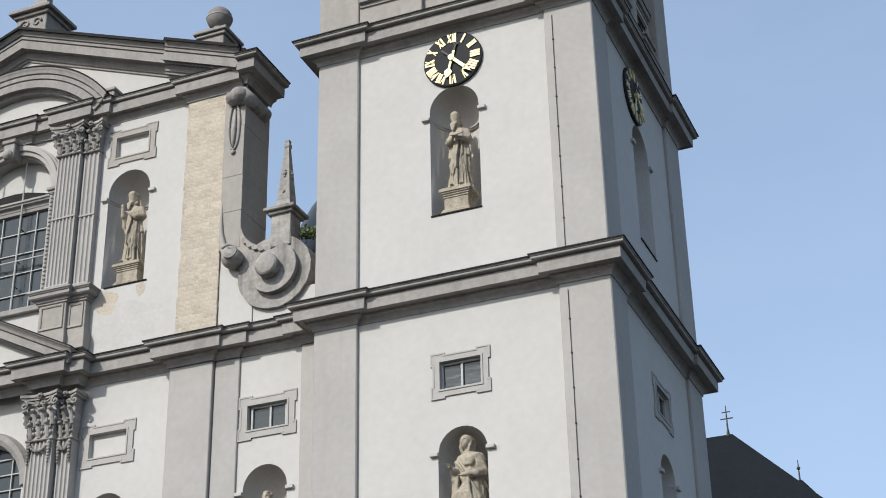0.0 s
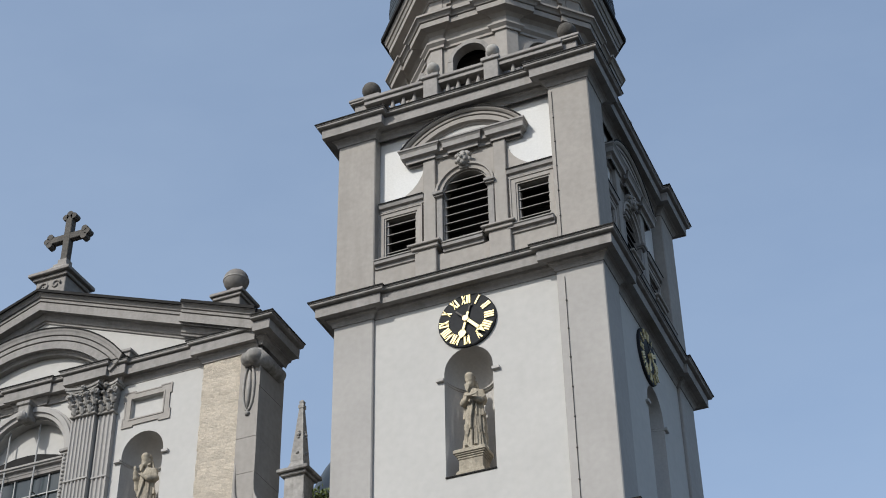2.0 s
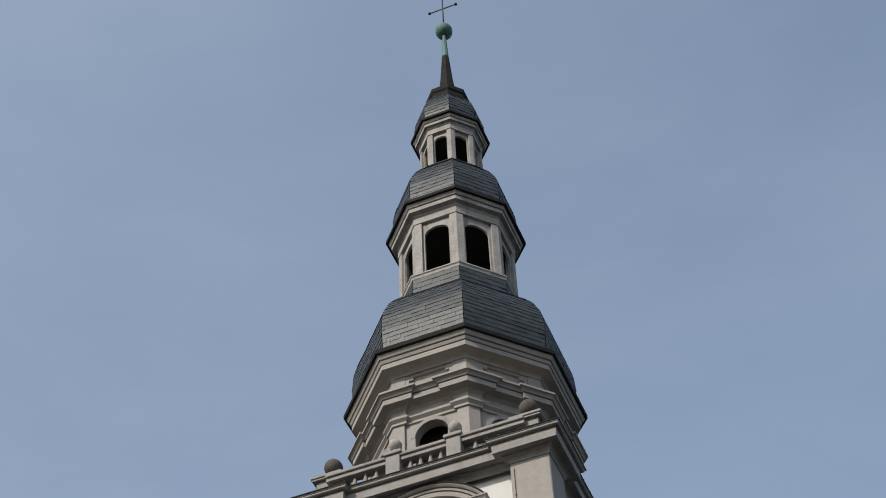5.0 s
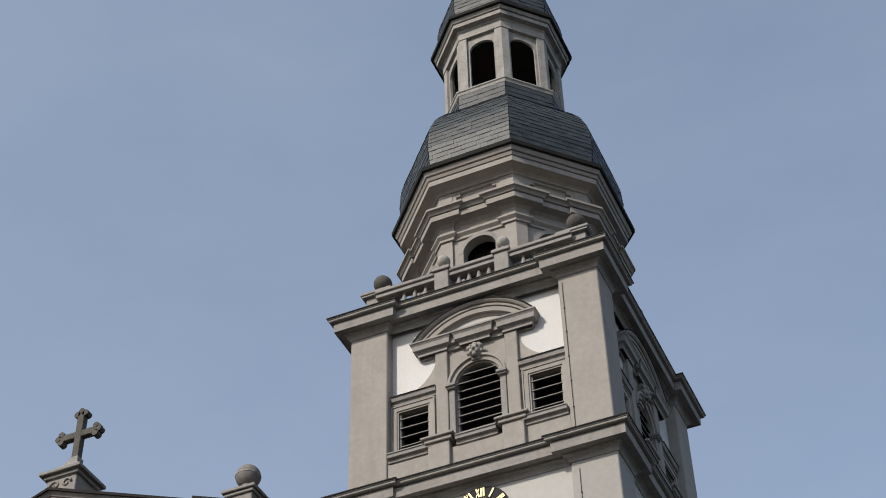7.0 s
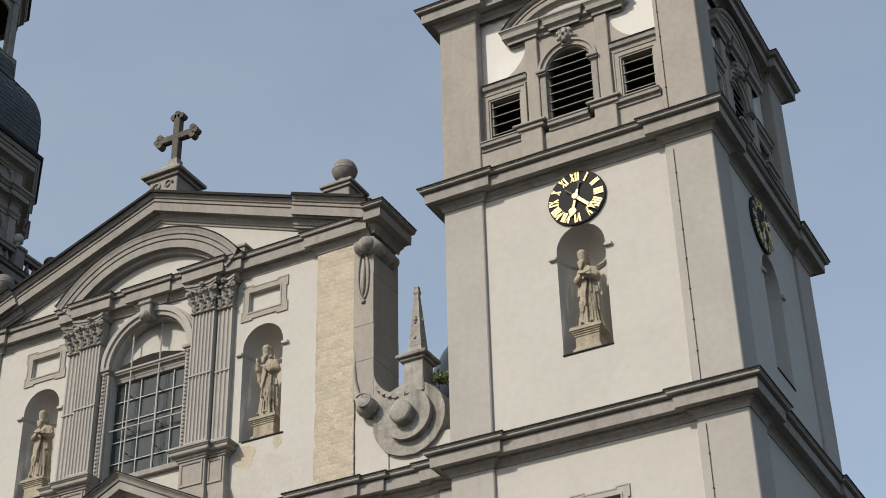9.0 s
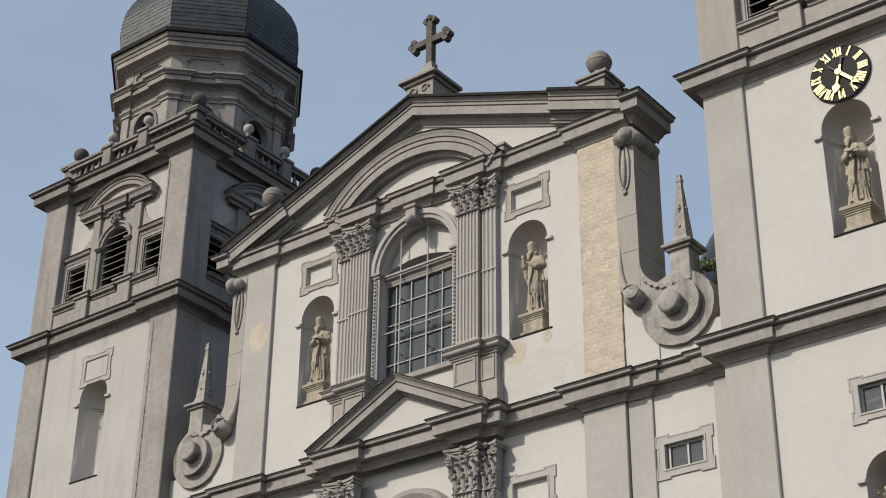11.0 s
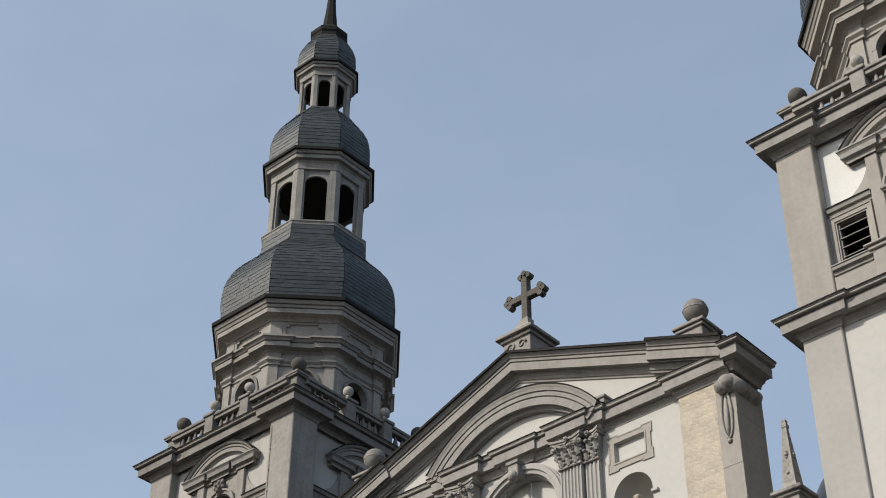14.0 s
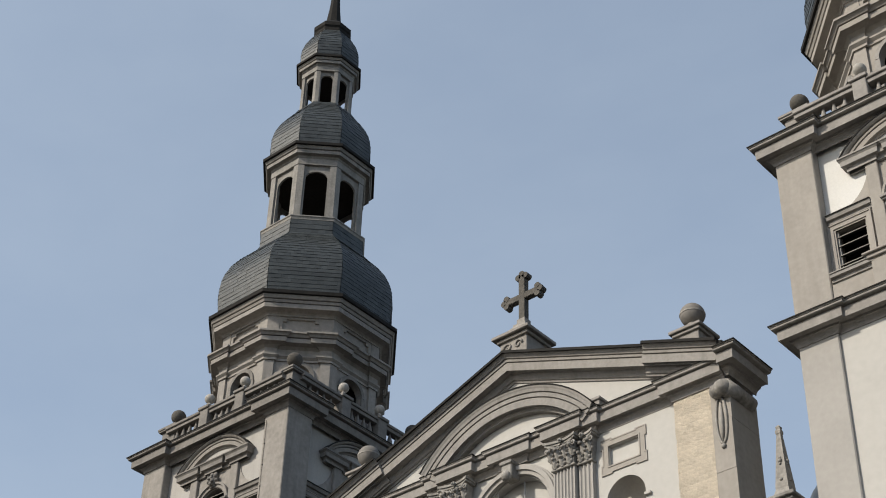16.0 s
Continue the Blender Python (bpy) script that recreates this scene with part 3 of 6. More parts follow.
def church_tower():
    t = thing("bell_tower", "white and grey plastered baroque bell tower with stacked slate roofs", "tower")
    holes = [rect(-.60, .60, 18.52, 19.32), arch(0, .70, 13.4, 16.70), arch(0, .77, 23.88, 27.32), [(-2.95, 31.3), (2.95, 31.3), (2.95, 34.0), (.85, 34.0)] + arch(0, .85, 34.0, 34.2)[2:] + [(-.85, 34.0), (-2.95, 34.0)]]
    bm = plate(bmesh.new(), rect(-PI_IN - .05, PI_IN + .05, 0, 30.5), holes[:3], -W, (.30, 0, 0))
    wall = mesh_of("wall", bm, PLASTER)
    bm = plate(bmesh.new(), rect(-PI_IN - .05, PI_IN + .05, 30.5, 37.6), holes[3:], -W + .28, (0,))
    wall2 = mesh_of("belfry_wall", bm, WHITE)
    for k in range(4):
        place("wall", wall, t, QUARTER[k], "white plastered tower wall")
        place("belfry_wall", wall2, t, QUARTER[k], "bright white plaster round the belfry")
    pier = mesh_of("corner_pier", box(bmesh.new(), PI_WIDE, A, -A, -PI_IN, 0, 30.2, .03), GREYL)
    pier2 = mesh_of("belfry_pier", box(bmesh.new(), PI_IN, A, -A, -PI_IN, 30.2, 37.6, .03), GREY)
    for k in range(4):
        place("corner_pier", pier, t, QUARTER[k], "plain light grey plastered corner pilaster")
        place("belfry_pier", pier2, t, QUARTER[k], "plain brownish grey corner pilaster")
    # solid filling whose near-black colour stands in for shade behind the openings
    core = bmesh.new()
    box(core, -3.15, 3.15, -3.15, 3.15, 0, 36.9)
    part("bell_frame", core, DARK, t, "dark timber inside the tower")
    # niches, imposts, windows
    nm = [mesh_of("niche", niche(bmesh.new(), 0, .70, 13.4, 16.70, -W, .92), NICHE, True), mesh_of("niche", niche(bmesh.new(), 0, .77, 23.88, 27.32, -W, .98), NICHE, True)]
    ib = mesh_of("impost", box(bmesh.new(), -.12, .12, -W - .10, -W + .08, -.11, .0, .012), NICHE)
    im = bmesh.new()
    sweep(im, [(-.73 * math.cos(math.pi * k / 14), -W + .90 * math.sin(math.pi * k / 14)) for k in range(15)][::-1], [(0, -.10), (.05, -.10), (.05, -.02), (0, -.02)])
    im = mesh_of("niche_band", im, NICHE)
    fr = mesh_of("surround", ears(bmesh.new(), -.60, .60, 18.52, 19.32, .21, .06, -W, .028), GREYL)
    pane = mesh_of("pane", box(bmesh.new(), -.6, .6, -W + .14, -W + .17, 18.5, 19.34), GLASS)
    mun = bmesh.new()
    for x in (-.57, 0, .57):
        box(mun, x - .03, x + .03, -W + .08, -W + .15, 18.5, 19.34)
    for z in (18.56, 19.28):
        box(mun, -.6, .6, -W + .085, -W + .145, z - .03, z + .03)
    mun = mesh_of("window_frame", mun, BARS)
    ps = mesh_of("window_sill", box(bmesh.new(), -.62, .62, -W - .02, -W + .2, 18.47, 18.53, .01), LEAD)
    lip = mesh_of("niche_sill", box(bmesh.new(), -.78, .78, -W - .035, -W + .3, -.05, .0, .008), LEAD)
    for k in range(4):
        place("niche", nm[0], t, QUARTER[k]), place("niche", nm[1], t, QUARTER[k])
        place("niche_sill", lip, t, QUARTER[k] @ Matrix.Translation((0, 0, 13.41))), place("niche_sill", lip, t, QUARTER[k] @ Matrix.Translation((0, 0, 23.89)))
        for z, h2 in ((16.74, .80), (27.16, .88)):
            place("niche_band", im, t, QUARTER[k] @ Matrix.Translation((0, 0, z)) @ Matrix.Diagonal((h2 / .84, 1, 1, 1)))
            for sx in (-1, 1):
                place("impost", ib, t, QUARTER[k] @ Matrix.Translation((sx * h2, 0, z)))
        win = place("window", fr, t, QUARTER[k], "small window with an eared stone surround")
        for nme, me in (("pane", pane), ("window_frame", mun), ("window_sill", ps)):
            place(nme, me, win, Matrix())
        belfry_face(t, QUARTER[k], k)
    for top, h, out, p2 in ((21.64, .74, .60, PI_WIDE), (30.60, .74, .60, PI_WIDE), (37.88, .76, .60, PI_IN)):
        path = square_path(A, W if top < 37 else W - .13, PI_IN, p2)
        c = part("cornice", sweep(bmesh.new(), path, cornice(out, top, h), True), STONE, t, "stepped grey stone cornice")
        part("flashing", sweep(bmesh.new(), path, flashing(out, top), True), LEAD, c, "thin dark lead edge")
    bm = bmesh.new()
    box(bm, -A, A, -A, A, 37.5, 37.86)
    part("platform", bm, LEAD, t)
    # lightning cable down the pier
    for zs in ((0, 12, 20.7), (30.6, 33, 36.9)):
        part("cable", tube(bmesh.new(), [(PI_IN + .14, -A - .022, z) for z in zs], [.009] * 3, 5), IRON, t)
    cab = tube(bmesh.new(), [(PI_IN + .14, -A - .022, z) for z in (21.7, 25, 29.6)], [.009] * 3, 5)
    cb = part("cable", cab, IRON, t, "thin lightning cable with clips")
    clip = mesh_of("clip", box(bmesh.new(), PI_IN + .117, PI_IN + .163, -A - .036, -A + .01, -.022, .022, .006), IRON)
    for z in [21.9 + .98 * i for i in range(8)] + [12.0 + .98 * i for i in range(9)] + [30.9 + .98 * i for i in range(6)]:
        place("clip", clip, cb, Matrix.Translation((0, 0, z)))
    # balustrade
    BA = 4.02
    ped = bmesh.new()
    box(ped, -.42, .42, -.42, .42, 37.8, 39.21, .02), box(ped, -.50, .50, -.50, .50, 37.8, 38.02, .02), box(ped, -.54, .54, -.54, .54, 39.21, 39.28, .01), box(ped, -.58, .58, -.58, .58, 39.28, 39.40, .02)
    ped = mesh_of("corner_pedestal", ped, STONE)
    sm = bmesh.new()
    box(sm, -.26, .26, -.26, .26, 37.8, 39.21, .02), box(sm, -.33, .33, -.33, .33, 39.21, 39.36, .02), box(sm, -.32, .32, -.32, .32, 37.8, 37.98, .02)
    sm = mesh_of("pedestal", sm, STONE)
    bl = [(0.07, 0), (.20, .02), (.20, .08), (.11, .14), (.08, .22), (.09, .32)]
    big, small = [], []
    for r, lst, nm_ in ((.33, big, "x"), (.23, small, "y")):
        b = lathe(bmesh.new(), [(p * r / .26, z * r / .26) for p, z in bl], 14)
        ball(b, (0, 0, .32 * r / .26 + r * .93), r, 18, 12)
        lst.append(mesh_of("stone_ball", b, DARKSTONE if r > .3 else PALE, True))
    bal = lathe(bmesh.new(), [(.06, 38.0), (.115, 38.02), (.115, 38.07), (.06, 38.1), (.055, 38.13), (.13, 38.42), (.13, 38.50), (.06, 38.84), (.05, 38.95), (.10, 38.99), (.11, 39.09)], 8)
    bal = mesh_of("baluster", bal, STONE, True)
    rails = []
    for x0, x1 in ((-BA + .42, -1.36), (-.84, .84), (1.36, BA - .42)):
        rails.append(mesh_of("rail", box(box(bmesh.new(), x0, x1, -BA - .18, -BA + .18, 38.96, 39.12, .01), x0, x1, -BA - .25, -BA + .25, 39.12, 39.26, .02), STONE))
        rails.append(mesh_of("kerb", box(bmesh.new(), x0, x1, -BA - .18, -BA + .18, 37.82, 38.16, .02), STONE))
    for k in range(4):
        p = place("corner_pedestal", ped, t, QUARTER[k] @ Matrix.Translation((BA - .4, -BA + .4, 0)))
        place("stone_ball", big[0], p, Matrix.Translation((0, 0, 39.40)))
        for rm in rails:
            place("rail" if rm.name.startswith("rail") else "kerb", rm, t, QUARTER[k])
        for x in (-1.1, 1.1):
            p = place("pedestal", sm, t, QUARTER[k] @ Matrix.Translation((x, -BA, 0)))
            place("stone_ball", small[0], p, Matrix.Translation((0, 0, 39.36)))
        for x in (-3.0, -2.6, -2.2, -1.8, -.55, -.18, .18, .55, 1.8, 2.2, 2.6, 3.0):
            place("baluster", bal, t, QUARTER[k] @ Matrix.Translation((x, -BA, 0)))
    # octagon
    r = 3.32
    half = r * TAN
    bm = plate(bmesh.new(), rect(-half, half, 37.8, 41.3), [arch(0, .62, 38.9, 40.45)], -r, (.3,))
    face = mesh_of("octagon_wall", bm, GREY)
    bm = bmesh.new()
    sweep(bm, [(.62 * math.cos(math.pi * k / 12), 40.45 + .62 * math.sin(math.pi * k / 12)) for k in range(13)], [(0, 0), (0, .07), (.16, .07), (.16, 0)], put=in_wall(-r))
    box(bm, -.82, -.60, -r - .07, -r, 38.9, 40.45, .01), box(bm, .60, .82, -r - .07, -r, 38.9, 40.45, .01)
    ring = mesh_of("arch_surround", bm, STONE)
    for k in range(8):
        place("octagon_wall", face, t, EIGHTH[k]), place("arch_surround", ring, t, EIGHTH[k])
    bm = bmesh.new()
    cp = [(r + .10, -(r + .10) * TAN), (r + .10, -(r + .10) * TAN + .42), (r - .1, -(r + .10) * TAN + .42)]
    plan = [Vector((x, y)) for x, y in cp]
    ax = Vector((math.cos(-math.pi / 8), math.sin(-math.pi / 8)))
    mirror = [2 * p.dot(ax) * ax - p for p in plan[1:]][::-1]
    plan = plan + mirror
    a = [bm.verts.new((p.x, p.y, 37.8)) for p in plan]
    b = [bm.verts.new((p.x, p.y, 41.3)) for p in plan]
    for i in range(len(plan)):
        j = (i + 1) % len(plan)
        bm.faces.new((a[i], a[j], b[j], b[i]))
    bm.faces.new(b)
    strip = mesh_of("corner_strip", bm, GREY)
    for k in range(8):
        place("corner_strip", strip, t, EIGHTH[k])
    # near-black filling paints the shade behind the octagon's arches
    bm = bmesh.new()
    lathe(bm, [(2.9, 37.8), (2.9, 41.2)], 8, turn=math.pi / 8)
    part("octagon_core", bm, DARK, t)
    op = oct_path(r + .10, .46, .10)
    part("octagon_cornice", sweep(bmesh.new(), op, [(0, 41.2), (.06, 41.2), (.06, 41.30), (.10, 41.34), (.16, 41.40), (.16, 41.47), (.05, 41.50), (.05, 41.80), (.10, 41.86), (.16, 41.92), (.38, 41.98), (.38, 41.95), (.43, 41.95), (.44, 42.16), (.39, 42.165), (.39, 42.195), (.48, 42.2), (.52, 42.27), (.56, 42.31), (.62, 42.33), (.62, 42.42), (.10, 42.52), (.05, 42.54)], True), GREY, t)
    at = bmesh.new()
    sweep(at, oct_path(r + .14, .50, .12), [(0, 42.48), (0, 43.62)], True)
    part("octagon_attic", at, GREY, t)
    pan = plate(bmesh.new(), rect(-.96, .96, 42.45, 43.62), [[(-.78, 42.6), (.78, 42.6), (.78, 43.26), (.62, 43.26), (.62, 43.40), (-.62, 43.40), (-.62, 43.26), (-.78, 43.26)]], -r - .115, (.10,))
    pan = mesh_of("attic_panel", pan, GREY)
    for k in range(8):
        place("attic_panel", pan, t, EIGHTH[k])
    op = oct_path(r + .14)
    c = part("octagon_cornice", sweep(bmesh.new(), op, [(0, 43.50), (.04, 43.50), (.05, 43.58), (.10, 43.64), (.13, 43.66), (.40, 43.72), (.40, 43.69), (.44, 43.69), (.45, 43.90), (.40, 43.905), (.40, 43.935), (.48, 43.94), (.53, 44.05), (.48, 44.06), (.48, 44.09), (.57, 44.10), (.63, 44.22), (.65, 44.28), (.70, 44.30), (.70, 44.40), (.2, 44.52)], True), GREY, t)
    part("flashing", sweep(bmesh.new(), op, [(.64, 44.27), (.66, 44.25), (.735, 44.28), (.745, 44.45), (.2, 44.58)], True), LEAD, c, "dark lead-clad upper edge")
    # first roof, first lantern, second roof, second lantern, third roof, needle
    p1 = [(3.78, 44.45), (3.84, 45.0), (3.90, 45.7), (3.86, 46.5), (3.74, 47.0), (3.50, 47.6), (3.14, 48.15), (2.76, 48.6), (2.46, 48.98), (2.40, 49.12)]
    roof1, one = onion(t, p1, .28, .205, 3, (6, 7))
    bm = bmesh.new()
    sk = [(2.38, 49.1), (2.36, 49.95)]
    lathe(bm, [(q / math.cos(math.pi / 8), z) for q, z in sk], 8, turn=math.pi / 8)
    s1 = part("lantern_base", bm, SLATE, t)
    ob = new("slate_covering", joined_slates([m for v in slates_on(sk, range(8), .32, .24, 5).values() for m in v]))
    ob.parent = s1
    tagged(ob, kind="stuff")
    part("base_moulding", sweep(bmesh.new(), oct_path(2.30), [(0, 49.92), (.10, 49.94), (.12, 50.06), (.16, 50.10), (.16, 50.16), (-.2, 50.24)], True), WOOD, t)
    lantern(t, 2.12, 50.2, 53.5, 2.68, 54.55, WOOD)
    p2 = [(2.34, 54.62), (2.40, 55.2), (2.40, 56.0), (2.30, 56.6), (2.06, 57.2), (1.74, 57.75), (1.46, 58.2), (1.32, 58.48)]
    onion(t, p2, .30, .22, 7)
    lantern(t, 1.18, 58.5, 60.75, 1.62, 61.6, WOOD)
    p3 = [(1.40, 61.68), (1.46, 62.2), (1.43, 62.75), (1.28, 63.3), (1.05, 63.8), (.90, 64.1)]
    onion(t, p3, .26, .2, 9)
    part("top_moulding", sweep(bmesh.new(), oct_path(.80), [(0, 64.05), (.10, 64.08), (.10, 64.4), (.16, 64.5), (.16, 64.75), (-.3, 65.3)], True), LEAD, t)
    part("needle", lathe(bmesh.new(), [(.46, 65.1), (.30, 66.6), (.17, 68.6)], 8, turn=math.pi / 8), LEAD, t)
    part("needle_tip", lathe(bmesh.new(), [(.17, 68.55), (.09, 70.5)], 10), COPPER, t, "green copper tip")
    part("copper_ball", ball(bmesh.new(), (0, 0, 70.9), .43, 20, 14), COPPER, t, "green copper ball", True)
    cr = bmesh.new()
    tube(cr, [(0, 0, 71.3), (0, 0, 74.0)], [.05, .035], 6)
    tube(cr, [(-.72, 0, 73.0), (.72, 0, 73.0)], [.035, .035], 6)
    for p in ((-.72, 0, 73.0), (.72, 0, 73.0), (0, 0, 74.0)):
        ball(cr, p, .08, 8, 6)
    part("iron_cross", cr, IRON, t)
    # single slates on the two faces turned to the square
    unit = slate_unit()
    for m in one[:300]:
        place("slate", unit, roof1, m)
    ob = new("slate_covering", joined_slates(one[300:]))
    ob.parent = roof1
    tagged(ob, kind="stuff")
    return t


right_tower = church_tower()
TOWER_Y, TOWER_DEEP = 5.40, 1.07
right_tower.location, right_tower.scale = (16.10, TOWER_Y, 0), (1.0, TOWER_DEEP, 1.0)
left_tower = copy_thing(right_tower, pose(-15.89, 5.53, 0) @ Matrix.Diagonal((1.013, .963, 1.0, 1)))
tagged(left_tower, "sooty white and grey plastered bell tower with stacked slate roofs")
# the left tower has a framed panel in place of a dial
# and its render and stone are blackened by soot
soot, swap = {}, {"white_plaster": DULL, "fresh_white_plaster": DULL, "grey_plaster": SOOTY, "light_grey_plaster": SOOTY, "grey_stone": SOOTY_STONE, "weathered_carved_stone": SOOTY_STONE, "weathered_boards": OLD_WOOD}
for o in left_tower.children_recursive:
    if o.data.materials[0].name in swap:
        if o.data.name not in soot:
            soot[o.data.name] = o.data.copy()
            soot[o.data.name].materials[0] = swap[o.data.materials[0].name]
        o.data = soot[o.data.name]
pf = ears(bmesh.new(), -.62, .62, 28.1, 28.95, .20, .06, -W, .028)
part("panel_frame", pf, GREYL, left_tower)
# the eight-sided storeys stand a little before the middle of the right tower's shaft
for o in right_tower.children:
    if o.name.split(".")[0] in ("octagon_wall", "arch_surround", "corner_strip", "octagon_core", "octagon_cornice", "octagon_attic", "attic_panel", "slate_roof", "lantern_base", "base_moulding", "post", "arched_panel", "lantern_cornice", "flashing", "lantern_floor", "lantern_inside", "top_moulding", "needle", "needle_tip", "copper_ball", "iron_cross"):
        o.matrix_basis = Matrix.Translation((.04, -.15, 0)) @ o.matrix_basis


# ---- the church front between the towers
front = thing("church_facade", "white plastered baroque church front with grey stone order and gable", "church facade")
GY = 1.5


def f_part(name, bm, mat, label="", smooth=False, parent=None):
    return part(name, bm, mat, parent or front, label, smooth)


NX, PX = 4.56, 4.57
lower_holes, upper_holes = [], []
for sx in (-1, 1):
    upper_holes.append(arch(sx * NX, .77, 24.27, 27.62))
    lower_holes.append(arch(sx * 4.6, .72, 13.4, 16.75))
    lower_holes.append(arch(sx * 9.84, .70, 13.4, 16.84))
    lower_holes.append(rect(sx * 9.86 - .64, sx * 9.86 + .64, 18.63, 19.38))
    lower_holes.append(rect(sx * 4.52 - .64, sx * 4.52 + .64, 18.63, 19.38))
    upper_holes.append(rect(sx * PX - .61, sx * PX + .61, 28.95, 29.70))
upper_holes.append(arch(0, 1.57, 24.15, 28.3))
lower_holes.append(arch(0, 1.55, 13.6, 18.1))
f_part("wall", plate(bmesh.new(), rect(-11.85, 11.85, 0, 21.7), lower_holes, GY, [0, 0, .3, .12] * 2 + [.5]), PLASTER, "white plastered lower wall")
f_part("wall", plate(bmesh.new(), rect(-8.75, 8.75, 21.7, 31.0), upper_holes, GY, [0, .12] * 2 + [.45]), PLASTER, "white plastered upper wall with a bare patch")
f_part("gable_wall", prism(bmesh.new(), [(-9.2, 31.0), (9.2, 31.0), (0, 34.35)], GY, GY + .6), PLASTER)
# backing slabs added behind the front, coloured as the shade of the interior
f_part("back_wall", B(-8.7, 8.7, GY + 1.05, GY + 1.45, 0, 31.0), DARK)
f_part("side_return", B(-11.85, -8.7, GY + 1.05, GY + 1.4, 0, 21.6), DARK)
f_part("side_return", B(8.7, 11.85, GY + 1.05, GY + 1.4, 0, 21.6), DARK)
nich = mesh_of("niche", niche(bmesh.new(), 0, .77, 24.27, 27.62, GY, .98), NICHE, True)
nich2 = mesh_of("niche", niche(bmesh.new(), 0, .71, 13.4, 16.79, GY, .92), NICHE, True)
fband = mesh_of("niche_band", sweep(bmesh.new(), [(-.75 * math.cos(math.pi * k / 14), GY + .93 * math.sin(math.pi * k / 14)) for k in range(15)][::-1], [(0, -.10), (.05, -.10), (.05, -.02), (0, -.02)]), NICHE)
imp = mesh_of("impost", box(bmesh.new(), -.12, .12, GY - .10, GY + .08, -.11, 0, .012), NICHE)
panel_u = ears(bmesh.new(), -.61, .61, 28.95, 29.70, .24, .06, GY, .03)
panel_u = mesh_of("panel_surround", panel_u, GREY)
blind = mesh_of("panel", box(bmesh.new(), -.68, .68, GY + .12, GY + .2, 0, .82), PLASTER)
bay_pane = mesh_of("pane", box(bmesh.new(), -.66, .66, GY + .14, GY + .17, 18.58, 19.4), GLASS)
mun = bmesh.new()
for x in (-.55, .05, .55):
    box(mun, x - .03, x + .03, GY + .08, GY + .15, 18.58, 19.4)
for z in (18.63, 19.34):
    box(mun, -.6, .6, GY + .085, GY + .145, z - .03, z + .03)
mun = mesh_of("window_frame", mun, BARS)
low_panel = mesh_of("panel_surround", ears(bmesh.new(), -.64, .64, 18.63, 19.38, .24, .06, GY, .03), GREYL)
for sx in (-1, 1):
    place("niche", nich, front, Matrix.Translation((sx * NX, 0, 0)))
    for dx in (-.88, .88):
        place("impost", imp, front, Matrix.Translation((sx * NX + dx, 0, 27.5)))
        place("impost", imp, front, Matrix.Translation((sx * 9.84 + dx * .92, 0, 16.8)))
    place("niche_band", fband, front, Matrix.Translation((sx * NX, 0, 27.5)))
    place("niche", nich2, front, Matrix.Translation((sx * 4.6, 0, 0)))
    place("niche", nich2, front, Matrix.Translation((sx * 9.84, 0, 0.06)))
    place("panel_surround", panel_u, front, Matrix.Translation((sx * PX, 0, 0)), "blind panel with an eared stone frame")
    place("panel_surround", low_panel, front, Matrix.Translation((sx * 4.52, 0, 0)), "blind panel with an eared stone frame")
    place("panel", blind, front, Matrix.Translation((sx * 4.52, 0, 18.6))), place("panel", blind, front, Matrix.Translation((sx * PX, 0, 28.93)))
    w = place("window", low_panel, front, Matrix.Translation((sx * 9.86, 0, 0)), "small window with an eared stone surround")
    place("pane", bay_pane, w, Matrix()), place("window_frame", mun, w, Matrix())


# pilasters
def acanthus(w, h, lean):
    """A carved leaf: a full rib that bends out to a curled knob, with round lobes beside it."""
    bm = bmesh.new()
    tube(bm, [(0, .02, 0), (0, -lean * .25, h * .45), (0, -lean * .6, h * .78), (0, -lean, h * .92)], [w * .30, w * .34, w * .27, w * .16], 8)
    ball(bm, (0, -lean - .02, h * .84), w * .27, 10, 8, .8)
    for s in (-1, 1):
        ball(bm, (s * w * .32, -lean * .12, h * .30), w * .22, 8, 6, 1.2)
        ball(bm, (s * w * .30, -lean * .35, h * .62), w * .19, 8, 6, 1.1)
    return bm


def merged(dst, src, m):
    src.transform(m)
    me = bpy.data.meshes.new("tmp")
    src.to_mesh(me)
    src.free()
    dst.from_mesh(me)
    bpy.data.meshes.remove(me)


